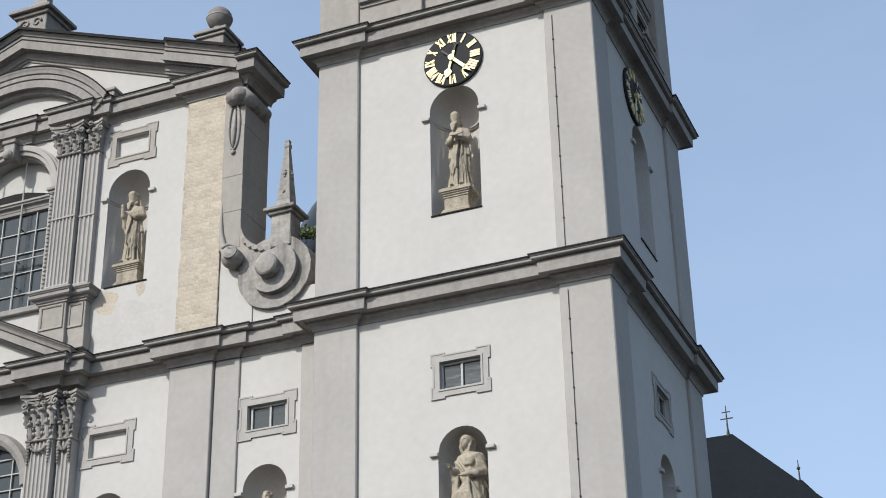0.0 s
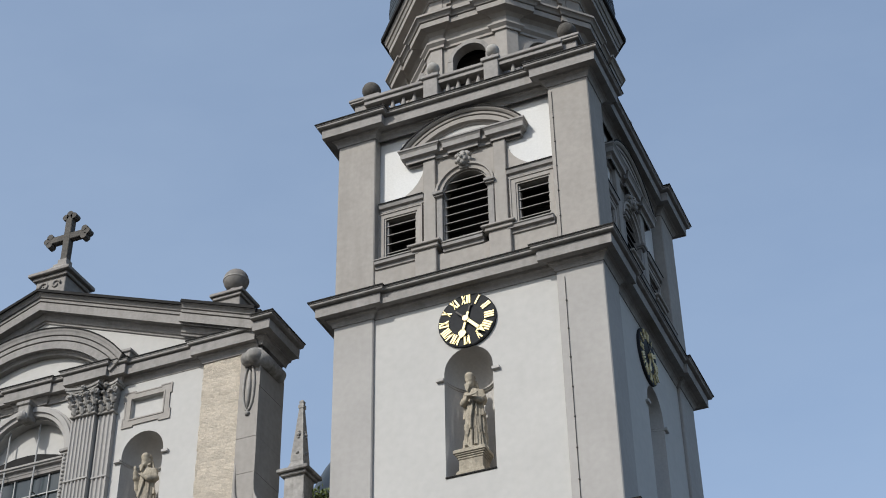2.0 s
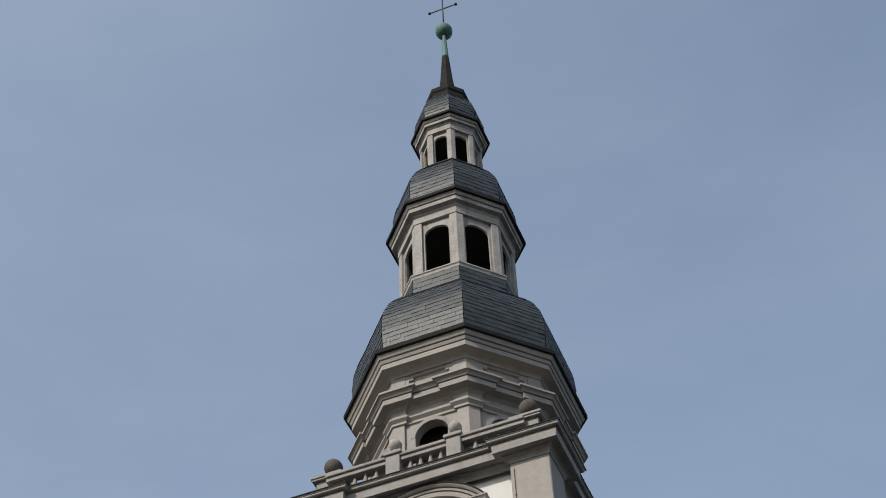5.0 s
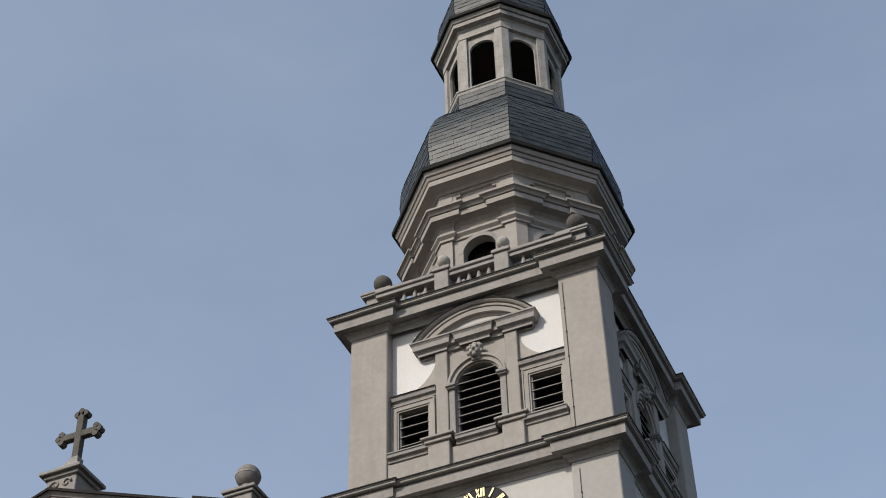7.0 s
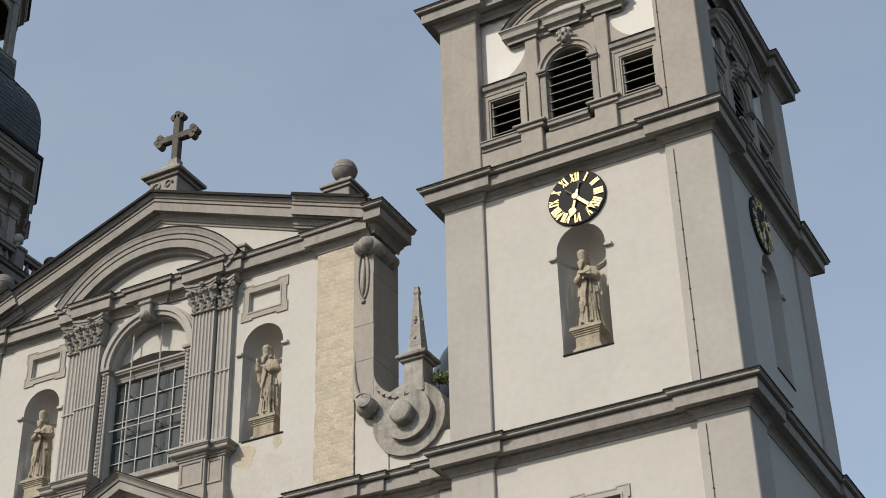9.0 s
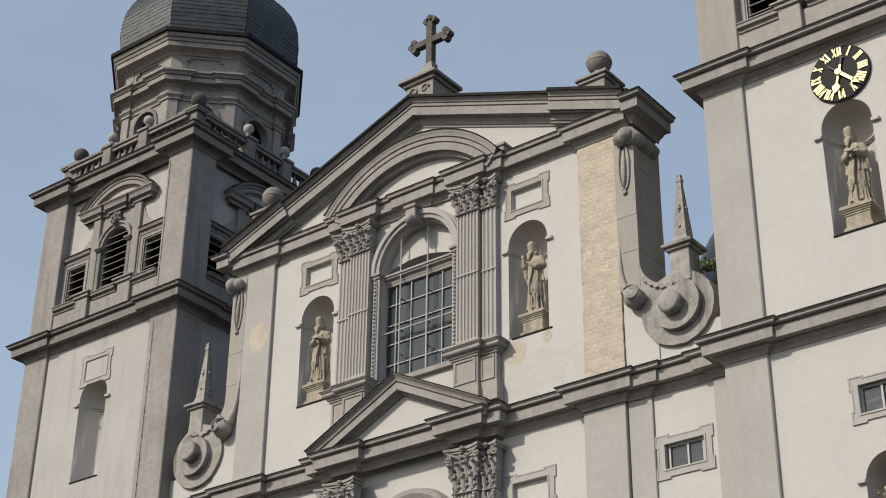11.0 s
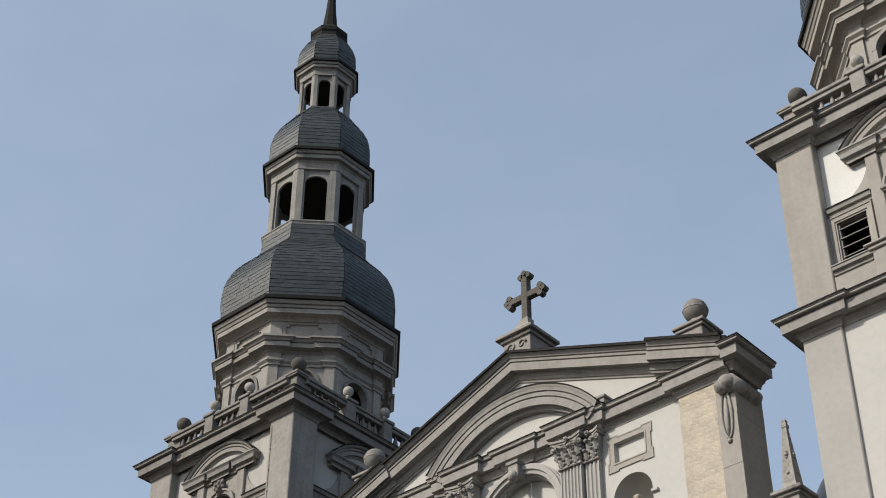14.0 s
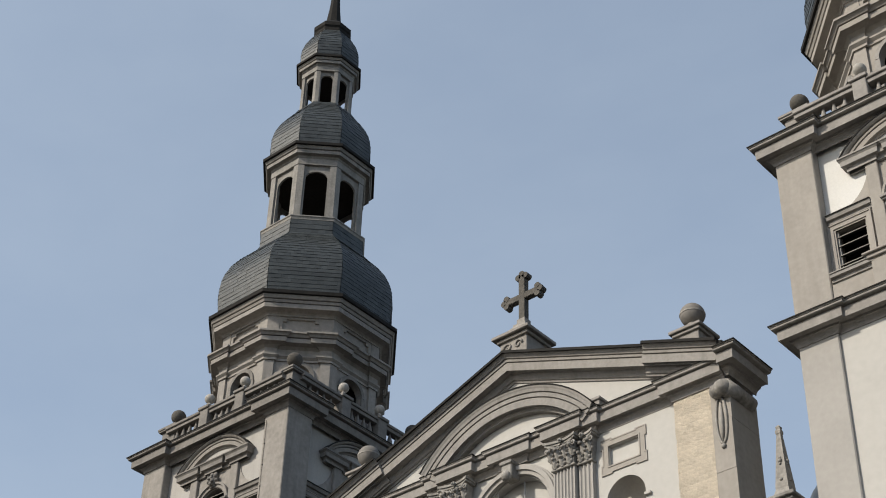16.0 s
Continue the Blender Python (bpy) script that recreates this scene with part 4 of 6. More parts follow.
def capital(x0, x1, y, z0, z1):
    """Leaves in two rows, corner volutes and a hollow-sided slab, on the front of a pilaster at y."""
    bm = bmesh.new()
    w, h = x1 - x0, z1 - z0
    cx = (x0 + x1) / 2
    prism(bm, [(x0, z0), (x1, z0), (x1 + .08, z1 - .16), (x0 - .08, z1 - .16)], y - .05, y + .3)
    box(bm, x0 - .05, x1 + .05, y - .08, y + .3, z0 - .03, z0 + .05, .02)
    for zz, zt, g in ((z1 - .17, z1 - .10, -.04), (z1 - .09, z1, 0)):
        slab = [(x0 - .22 - g, y - .30 - g)] + [(cx + (w / 2 + .17) * q, y - .15 - g - .13 * q * q) for q in (-.8, -.5, -.2, .2, .5, .8)] + [(x1 + .22 + g, y - .30 - g), (x1 + .22 + g, y + .3), (x0 - .22 - g, y + .3)]
        m = len(slab)
        a = [bm.verts.new((p, q, zz)) for p, q in slab]
        b = [bm.verts.new((p, q, zt)) for p, q in slab]
        bm.faces.new(a), bm.faces.new(b)
        for i in range(m):
            bm.faces.new((a[i], a[(i + 1) % m], b[(i + 1) % m], b[i]))
    n = max(2, round(w / .27))
    for row, (zz, hh, off) in enumerate(((z0 + .05, h * .34, 0), (z0 + h * .30, h * .36, .5))):
        for i in range(n + row):
            merged(bm, acanthus(w / n * .92, hh, .13 + .06 * row), Matrix.Translation((x0 + w / n * (i + .5 - off), y - .06 - .02 * row, zz)))
    for s, xx in ((-1, x0 - .10), (1, x1 + .10)):
        coil = [(xx - s * (.135 - .009 * k) * math.sin(k * .75), y - .21, z1 - .33 + (.135 - .009 * k) * math.cos(k * .75)) for k in range(13)]
        tube(bm, [(cx + s * .05, y - .10, z1 - .50), (cx + s * w * .22, y - .15, z1 - .30)] + coil, [.03, .038] + [.042 - .0015 * k for k in range(13)], 7)
        ball(bm, (xx, y - .22, z1 - .33), .05, 8, 6)
        inner = [(cx + s * (.10 + (.085 - .007 * k) * math.sin(k * .8)), y - .17, z1 - .31 + (.085 - .007 * k) * math.cos(k * .8)) for k in range(10)]
        tube(bm, [(cx + s * .12, y - .09, z1 - .52)] + inner, [.025] + [.03] * 10, 6)
    for k in range(6):
        ball(bm, (cx + .06 * math.cos(k), y - .22, z1 - .09 + .06 * math.sin(k * 1.047)), .045, 8, 6)
    ball(bm, (cx, y - .26, z1 - .09), .05, 8, 6)
    return bm


def fluted(x0, x1, y, z0, z1, n, y1):
    """A pilaster's shaft with hollow flutes."""
    bm = bmesh.new()
    w = (x1 - x0) / (n + (n + 1) * .55)
    x, pts = x0, []
    for i in range(n):
        pts += [(x, y), (x + .55 * w, y)]
        x += .55 * w
        pts += [(x + w * q, y + .055 * math.sin(math.pi * q)) for q in (.25, .5, .75)]
        x += w
    pts += [(x, y), (x1, y), (x1, y1), (x0, y1)]
    a = [bm.verts.new((p, q, z0)) for p, q in pts]
    b = [bm.verts.new((p, q, z1)) for p, q in pts]
    bm.faces.new(a), bm.faces.new(b[::-1])
    for i in range(len(pts)):
        j = (i + 1) % len(pts)
        bm.faces.new((a[i], b[i], b[j], a[j]))
    return bm


def order_pilaster(sx, x0, x1, y, z_ped, z_base, z_cap, z_top, flutes, lower=False):
    xa, xb = sorted((sx * x0, sx * x1))
    p = f_part("pilaster", fluted(xa, xb, y, z_base + .3, z_cap, flutes, GY), GREYL, "fluted grey stone pilaster with a leafy capital")
    part("capital", capital(xa, xb, y, z_cap, z_top), CARVED, p, "leafy carved capital")
    bm = bmesh.new()
    box(bm, xa - .10, xb + .10, y - .12, GY, z_base, z_base + .12, .02), box(bm, xa - .06, xb + .06, y - .08, GY, z_base + .12, z_base + .22, .03), box(bm, xa - .03, xb + .03, y - .04, GY, z_base + .22, z_base + .3, .02)
    part("base", bm, GREYL, p)
    if lower:
        m_, q_ = (xa + xb) / 2, (xb - xa) / 2
        g_ = bmesh.new()
        for s_ in (-1, 1):
            for k_ in range(7):
                ball(g_, (m_ + s_ * q_ * .8, y - .05, z_cap - .12 - .1 * k_), .075 - .006 * k_, 8, 6)
            for k_ in range(6):
                u_ = k_ / 5
                ball(g_, (m_ + s_ * q_ * .8 * (1 - u_), y - .06, z_cap - .14 - .22 * math.sin(u_ * math.pi / 2)), .06, 8, 6)
        part("festoon", g_, CARVED, p, "carved hanging garland", True)
    else:
        bm = bmesh.new()
        box(bm, xa - .02, xb + .02, y - .025, GY, 26.92, 26.99, .01)
        part("band", bm, GREYL, p)
        bm = bmesh.new()
        part("pedestal", box(bm, xa - .06, xb + .06, y - .08, GY, z_ped, z_base - .30, .015), GREY, p)
        bm = bmesh.new()
        sweep(bm, [(xa - .02, GY), (xa - .02, y - .04), (xb + .02, y - .04), (xb + .02, GY)], [(0, z_base - .42), (.09, z_base - .40), (.10, z_base - .34), (.14, z_base - .33), (.15, z_base - .27), (.24, z_base - .24), (.28, z_base - .20), (.28, z_base - .09), (.31, z_base - .085), (.34, z_base - .04), (.36, z_base - .035), (.36, z_base), (-.05, z_base + .005)])
        part("pedestal_cap", bm, STONE, p)
        bm = bmesh.new()
        for o_, z0_, z1_ in ((.15, 0, .55), (.12, .55, .63), (.09, .63, .72)):
            box(bm, xa - o_, xb + o_, y - o_ - .03, GY, z_ped + z0_, z_ped + z1_, .012)
        part("pedestal_foot", bm, GREY, p)
        part("panel_moulding", sweep(bmesh.new(), rect(xa + .08, xb - .08, z_ped + .84, z_base - .52), [(0, 0), (0, .03), (.03, .045), (.07, .045), (.08, .02), (.08, 0)], True, put=in_wall(y - .078)), GREY, p)
    return p


for sx in (-1, 1):
    order_pilaster(sx, 1.92, 2.80, 1.14, 22.2, 24.24, 29.30, 30.36, 6)
    order_pilaster(sx, 2.86, 3.42, 1.30, 22.2, 24.24, 29.30, 30.36, 3)
    order_pilaster(sx, 2.05, 2.95, .92, 14, 14.2, 19.25, 20.70, 6, True)
    order_pilaster(sx, 3.02, 3.50, 1.12, 14, 14.2, 19.25, 20.70, 3, True)
    # plain pilasters of the lower storey
    for x0, x1, y in ((6.62, 8.08, 1.30), (8.10, 8.92, 1.42), (10.95, 11.85, 1.40)):
        xa, xb = sorted((sx * x0, sx * x1))
        f_part("plain_pilaster", box(bmesh.new(), xa, xb, y, GY + .05, 0, 20.95, .02), GREYL)
# upper corner pilasters: one stripped to its masonry, one still plastered
stripped = f_part("stripped_pilaster", box(bmesh.new(), 6.66, 8.06, GY - .09, GY + .05, 21.7, 30.55, .02), RUBBLE, "pilaster stripped to bare ochre masonry")
f_part("plain_pilaster", box(bmesh.new(), -8.12, -6.72, GY - .14, GY + .05, 21.7, 30.55, .02), GREYL)


def patch(cx, cz, w, h, y, seed):
    """An uneven flake of bare stone where plaster has come off."""
    rnd = random.Random(seed)
    pts = []
    for k in range(48):
        a = 2 * math.pi * k / 48
        q = .5 + .13 * noise.noise(Vector((1.6 * math.cos(a) + seed, 1.6 * math.sin(a), 0))) + .06 * noise.noise(Vector((6 * math.cos(a), 6 * math.sin(a), seed))) + .012 * rnd.uniform(-1, 1)
        pts.append((cx + w * q * math.cos(a), cz + h * q * math.sin(a)))
    return prism(bmesh.new(), pts, y - .006, y + .02)


f_part("bare_patch", patch(-7.3, 27.5, .85, 1.25, GY - .14, 2), BARE, "flake of bare ochre masonry")
f_part("bare_patch", patch(4.05, 23.75, .75, .85, GY, 5), BARE, "flake of bare ochre masonry")
f_part("bare_patch", patch(5.25, 24.0, .35, .5, GY, 6), BARE, "flake of bare ochre masonry")
f_part("stained_patch", patch(4.9, 22.75, 2.9, 1.7, GY + .004, 9), STAINED, "grey weather-stained patch of plaster")

# cornice over the lower storey, stepping forward over the order
step = []
for x, y in ((11.85, 1.40), (10.95, 1.40), (10.95, 1.5), (8.92, 1.5), (8.92, 1.40), (8.10, 1.40), (8.10, 1.28), (6.62, 1.28), (6.62, 1.5), (3.55, 1.5), (3.55, 1.10), (3.0, 1.10), (3.0, .90), (1.95, .90), (1.95, 1.12)):
    step.append((x, y))
path_lo = [(-x, y) for x, y in step] + step[::-1]
c = f_part("cornice", sweep(bmesh.new(), path_lo, cornice(.60, 21.72, .76)), STONE, "stepped grey stone cornice")
part("flashing", sweep(bmesh.new(), path_lo, flashing(.60, 21.72)), LEAD, c)
# portal gable on it
bm = bmesh.new()
rake_p = [(-.56, .0), (-.56, .10), (-.50, .14), (-.46, .2), (-.44, .38), (-.46, .38), (-.46, .41), (-.24, .42), (-.235, .37), (-.21, .37), (-.205, .46), (-.12, .50), (-.06, .56), (-.03, .57), (-.03, .62), (0, .62), (0, 0)]
portal = [(3.72, 21.85), (0, 23.72), (-3.72, 21.85)]
sweep(bm, portal, rake_p, put=in_wall(.92))
pg = f_part("portal_gable", bm, STONE, "triangular grey stone gable over the portal")
part("flashing", sweep(bmesh.new(), portal, [(0, .0), (0, .65), (.03, .65), (.03, .0)], put=in_wall(.92)), LEAD, pg)
part("tympanum", prism(bmesh.new(), [(-3.4, 21.75), (3.4, 21.75), (0, 23.4)], .88, GY), PLASTER, pg)

# great window of the upper storey
win = f_part("great_window", sweep(bmesh.new(), [(1.62 * math.cos(math.pi * k / 24), 28.3 + 1.62 * math.sin(math.pi * k / 24)) for k in range(25)], [(0, 0), (0, .18), (.12, .20), (.14, .27), (.30, .27), (.32, .20), (.38, .16), (.38, 0)], put=in_wall(GY)), GREYL, "tall arched window with a metal grid")
for sx in (-1, 1):
    xa, xb = sorted((sx * 1.58, sx * 1.88))
    j = part("jamb", box(bmesh.new(), xa, xb, GY - .16, GY + .02, 24.1, 28.12, .02), GREYL, win)
    cap = box(box(bmesh.new(), xa - .03, xb + .03, GY - .22, GY, 28.1, 28.2, .02), xa - .07, xb + .07, GY - .28, GY, 28.2, 28.32, .02)
    part("impost", cap, STONE, win)
    leaf = mesh_of("carved_leaf", acanthus(.17, .17, .05), GREYL)
    for i in range(26):
        place("carved_leaf", leaf, j, Matrix.Translation(((xa + xb) / 2, GY - .165, 24.2 + i * .148)))
part("keystone", ball(box(box(bmesh.new(), -.22, .22, GY - .52, GY, 29.72, 30.30, .03), -.27, .27, GY - .58, GY, 30.22, 30.36, .02), (0, GY - .5, 29.78), .2, 12, 8), CARVED, win)
part("lunette", prism(bmesh.new(), [(-1.57, 28.2), (1.57, 28.2)] + [(1.58 * math.cos(math.pi * k / 20), 28.3 + 1.58 * math.sin(math.pi * k / 20)) for k in range(21)], GY + .36, GY + .42), PLASTER, win)
tr = sweep(bmesh.new(), [(-1.58, GY + .38), (1.58, GY + .38)], [(0, 27.84), (.16, 27.86), (.18, 27.95), (.20, 27.97), (.22, 28.06), (.32, 28.10), (.34, 28.15), (.38, 28.17), (.38, 28.24), (0, 28.26)])
tm = part("transom", tr, STONE, win)
part("transom_roof", prism(bmesh.new(), [(-1.56, 28.24), (1.56, 28.24), (1.2, 28.36), (.5, 28.54), (0, 28.58), (-.5, 28.56), (-1.2, 28.42)], GY + .06, GY + .37), LEAD, tm, "dark sheet-metal cover")
part("sill", box(bmesh.new(), -1.75, 1.75, GY - .16, GY + .4, 23.95, 24.15, .02), STONE, win)
XS, ZS = (-1.58, -1.16, -.50, .16, .84, 1.58), (24.14, 24.88, 25.66, 26.38, 27.15, 27.95)
for i in range(5):
    for k in range(5):
        b2 = bmesh.new()
        box(b2, -(XS[i + 1] - XS[i]) / 2, (XS[i + 1] - XS[i]) / 2, 0, .02, -(ZS[k + 1] - ZS[k]) / 2, (ZS[k + 1] - ZS[k]) / 2)
        rr = random.Random(i * 9 + k)
        part("pane", b2, GLASS, win, m=Matrix.Translation(((XS[i] + XS[i + 1]) / 2, GY + .33, (ZS[k] + ZS[k + 1]) / 2)) @ Euler((rr.uniform(-.02, .02), 0, rr.uniform(-.02, .02))).to_matrix().to_4x4())
for x in XS:
    part("glazing_bar", box(bmesh.new(), x - .017, x + .017, GY + .27, GY + .34, 24.12, 27.95), BARS, win)
for z in ZS:
    part("glazing_bar", box(bmesh.new(), -1.58, 1.58, GY + .275, GY + .335, z - .017, z + .017), BARS, win)
for x in (-.82, .36):
    part("grid_rod", tube(bmesh.new(), [(x, GY + .06, 24.12), (x, GY + .06, 29.68)], [.028, .028], 6), BARS, win, "pale iron rod before the panes")
part("grid_rod", tube(bmesh.new(), [(-1.57, GY + .06, 26.0), (1.57, GY + .06, 26.0)], [.03, .03], 6), BARS, win)
for x in (-.82, .36):
    for z in (25.1, 26.0, 27.2):
        part("grid_stay", tube(bmesh.new(), [(x, GY + .06, z), (x, GY + .28, z)], [.02, .02], 5), IRON, win)
# lower great window, mostly below the view
lw = f_part("lower_window", sweep(bmesh.new(), [(1.6 * math.cos(math.pi * k / 24), 18.1 + 1.6 * math.sin(math.pi * k / 24)) for k in range(25)], [(0, 0), (0, .18), (.14, .26), (.30, .26), (.38, 0)], put=in_wall(GY)), STONE, "arched window over the portal")
part("pane", box(bmesh.new(), -1.55, 1.55, GY + .33, GY + .36, 13.6, 19.7), GLASS, lw)
for i in range(6):
    part("glazing_bar", box(bmesh.new(), -1.57 + i * .628 - .018, -1.57 + i * .628 + .018, GY + .26, GY + .34, 13.6, 19.7), BARS, lw)
for k in range(12):
    part("glazing_bar", box(bmesh.new(), -1.57, 1.57, GY + .265, GY + .335, 13.7 + k * .5 - .018, 13.7 + k * .5 + .018), BARS, lw)

# main cornice of the gable
half = [(8.66, 1.38), (6.62, 1.38), (6.62, 1.5), (3.52, 1.5), (3.52, 1.36), (2.88, 1.36), (2.88, 1.24), (1.84, 1.24), (1.84, 1.45), (.62, 1.45), (.62, 1.36)]
path_up = [(-x, y) for x, y in half] + half[::-1]
c = f_part("main_cornice", sweep(bmesh.new(), path_up, cornice(.44, 31.07, .76)), STONE, "stepped grey stone cornice under the gable")
part("flashing", sweep(bmesh.new(), path_up, flashing(.44, 31.07)), LEAD, c)
for sx in (-1, 1):
    end = [(8.68, 1.36), (8.80, 1.36), (8.80, 2.95)]
    end = end if sx > 0 else [(-x, y) for x, y in end][::-1]
    c = f_part("cornice_end", sweep(bmesh.new(), end, cornice(.70, 31.22, .74)), STONE, "stone cornice breaking forward over the volute")
    part("flashing", sweep(bmesh.new(), end, flashing(.70, 31.22)), LEAD, c)
f_part("cornice_core", B(-8.8, 8.8, GY + .05, 2.9, 30.5, 31.3), STONE)
# curved gable within
R = 4.8
a0 = math.asin(3.80 / R)
bow = [(R * math.sin(a), 28.2 + R * math.cos(a)) for a in [a0 - 2 * a0 * k / 32 for k in range(33)]]
cg = f_part("curved_gable", sweep(bmesh.new(), bow, [(-.80, 0), (-.80, .30), (-.74, .32), (-.70, .36), (-.66, .38), (-.64, .50), (-.67, .50), (-.67, .53), (-.40, .545), (-.395, .48), (-.365, .48), (-.36, .575), (-.22, .59), (-.215, .53), (-.185, .53), (-.18, .62), (-.08, .65), (-.03, .68), (.04, .70), (.04, 0)], put=in_wall(GY)), STONE, "curved stone gable inside the triangular one")
part("flashing", sweep(bmesh.new(), bow, [(.03, 0), (.03, .72), (.075, .72), (.075, 0)], put=in_wall(GY)), LEAD, cg)
lun = [((R - .5) * math.sin(a), 28.2 + (R - .5) * math.cos(a)) for a in [a0 - 2 * a0 * k / 32 for k in range(33)]]
part("tympanum", prism(bmesh.new(), [(x, z) for x, z in lun if z > 31.0] + [(-3.1, 30.9), (3.1, 30.9)], GY - .08, GY + .02), PLASTER, cg, "white plastered field under the arch")
for sx in (-1, 1):
    xa, xb = sorted((sx * 3.30, sx * 4.0))
    f_part("gable_foot", box(box(bmesh.new(), xa, xb, GY - .50, GY, 31.10, 31.34, .02), xa - .06, xb + .06, GY - .56, GY, 31.30, 31.42, .02), STONE)
# raking cornice
slope = 3.62 / 9.5
rake_prof = [(-.92, 0), (-.92, .05), (-.85, .07), (-.84, .12), (-.76, .15), (-.68, .20), (-.62, .22), (-.60, .44), (-.63, .44), (-.63, .48), (-.34, .50), (-.335, .45), (-.305, .45), (-.30, .53), (-.22, .545), (-.215, .50), (-.185, .50), (-.18, .575), (-.12, .61), (-.06, .66), (-.04, .68), (-.04, .74), (0, .74), (0, 0)]
rake = [(9.02, 34.78 - 9.02 * slope), (0, 34.78), (-9.02, 34.78 - 9.02 * slope)]
rk = f_part("raking_cornice", sweep(bmesh.new(), rake, rake_prof, put=in_wall(GY)), STONE, "sloping grey stone cornice of the gable")
part("flashing", sweep(bmesh.new(), rake, [(-.05, .70), (-.05, .77), (.05, .77), (.06, -1.2), (0, -1.2)], put=in_wall(GY)), LEAD, rk)
for sx in (-1, 1):
    seg = [(8.86, 31.28 + .44 * slope), (6.05, 31.28 + 3.25 * slope)]
    seg = seg if sx > 0 else [(-x, z) for x, z in seg][::-1]
    s2 = f_part("raking_break", sweep(bmesh.new(), seg, [(o, w + .14) for o, w in rake_prof[1:-1]] + [(0, 0), (-.7, 0)], put=in_wall(GY)), STONE)
    part("flashing", sweep(bmesh.new(), seg, [(-.05, .86), (-.05, .91), (.05, .91), (.05, 0), (0, 0)], put=in_wall(GY)), LEAD, s2)


# volutes beside the gable, built for the right and mirrored
def volute(sx):
    X = lambda x: sx * x
    v = f_part("volute", B(*sorted((X(8.10), X(8.74))), 1.40, 2.9, 24.6, 30.4, bevel=.03), GREY, "tall grey stone volute with scrolls")
    for k, (z0, z1) in enumerate(((24.62, 25.9), (25.9, 27.15), (27.15, 28.95), (28.95, 30.38))):        # courses of the shaft
        part("stone_block", B(*sorted((X(8.06), X(8.78 + .006 * (k % 2)))), 1.36 - .005 * (k % 3), 2.95, z0, z1 - .004, bevel=.007), GREY, v)
    bm = bmesh.new()          # foot that swings out to the great scroll
    foot = [(8.10, 24.62), (8.78, 24.62), (8.78, 25.6)] + [(8.78 + 1.15 - 1.15 * math.cos(a), 25.45 - 1.05 * math.sin(a)) for a in [math.pi / 2 * k / 10 for k in range(1, 11)]] + [(10.0, 23.9), (9.3, 23.6), (8.75, 23.85), (8.3, 24.2)]
    prism(bm, [(X(x), z) for x, z in foot], 1.37, 2.6)
    part("foot", bm, GREY, v)
    bm = bmesh.new()          # rounded band along the shaft's edge that rolls into the lower curl
    tube(bm, [(X(8.10), 1.37, 26.3), (X(8.11), 1.35, 25.7), (X(8.14), 1.33, 25.2), (X(8.22), 1.31, 24.8), (X(8.36), 1.28, 24.45), (X(8.56), 1.26, 24.22)], [.03, .05, .07, .10, .16, .26], 12)
    part("edge_roll", bm, GREY, v, smooth=True)
    bm = bmesh.new()          # lower curl
    ball(bm, (X(8.64), 1.24, 24.16), .35, 20, 14, .9)
    tube(bm, [(X(8.66 + (.36 - .02 * k) * math.cos(2.4 - .5 * k)), .98 - .012 * k, 24.22 + (.34 - .02 * k) * math.sin(2.4 - .5 * k)) for k in range(11)], [.045 - .002 * k for k in range(11)], 6)
    part("curl", bm, CARVED, v, smooth=True)
    bm = bmesh.new()          # scalloped leaf along the hollow
    lobe = []
    for k in range(31):
        a = 1.55 - 1.0 * k / 30
        r = 1.20 + .07 * abs(math.sin(k * math.pi / 6))
        lobe.append((X(9.93 - r * math.cos(a)), 25.42 - r * .96 * math.sin(a)))
    back = [(X(9.93 - 1.10 * math.cos(1.55 - 1.0 * k / 30)), 25.42 - 1.05 * math.sin(1.55 - 1.0 * k / 30)) for k in range(30, -1, -1)]
    prism(bm, lobe + back, 1.27, 1.40)
    part("scalloped_edge", bm, CARVED, v)
    bm = bmesh.new()          # upper curl in two lobes
    ball(bm, (X(8.40), 1.23, 29.93), .25, 16, 12, .95), ball(bm, (X(8.64), 1.20, 29.97), .31, 18, 12, .9), tube(bm, [(X(8.34), 1.25, 29.93), (X(8.66), 1.22, 29.97)], [.22, .29], 14)
    tube(bm, [(X(8.66), 1.2, 29.98), (X(8.78), 1.6, 29.95), (X(8.80), 2.6, 29.95)], [.31, .27, .25], 14)
    part("roll", bm, CARVED, v, smooth=True)
    bm = bmesh.new()          # hanging leaf on the face
    tube(bm, [(X(8.42 + .19 * math.sin(a)), 1.33, 28.95 + .85 * math.cos(a)) for a in [.25 + 5.8 * k / 20 for k in range(21)]], [.045] * 21, 8)
    tube(bm, [(X(8.42), 1.35, 29.6), (X(8.43), 1.31, 28.9), (X(8.42), 1.33, 28.15)], [.04, .075, .05], 8)
    ball(bm, (X(8.42), 1.34, 28.0), .09, 10, 8)
    part("carved_leaf", bm, CARVED, v, smooth=True)
    # great scroll
    cx, cz = 10.0, 23.52
    def spiral(r0, r1, turn):
        """An outline that winds in clockwise from r0 to r1 and steps back out at its lip."""
        return [(X(cx + (r0 + (r1 - r0) * k / 47) * math.cos(turn - 2 * math.pi * k / 48)), cz + (r0 + (r1 - r0) * k / 47) * math.sin(turn - 2 * math.pi * k / 48)) for k in range(48)]

    rnd = random.Random(21)
    disc = [(X(cx + (1.22 + rnd.uniform(-.02, .015)) * math.cos(a)), cz + (1.20 + rnd.uniform(-.02, .015)) * math.sin(a)) for a in [2 * math.pi * k / 40 for k in range(40)]]
    g = f_part("great_scroll", prism(bmesh.new(), disc, 1.36, 2.3), CARVED, "large weathered stone scroll with a round boss")
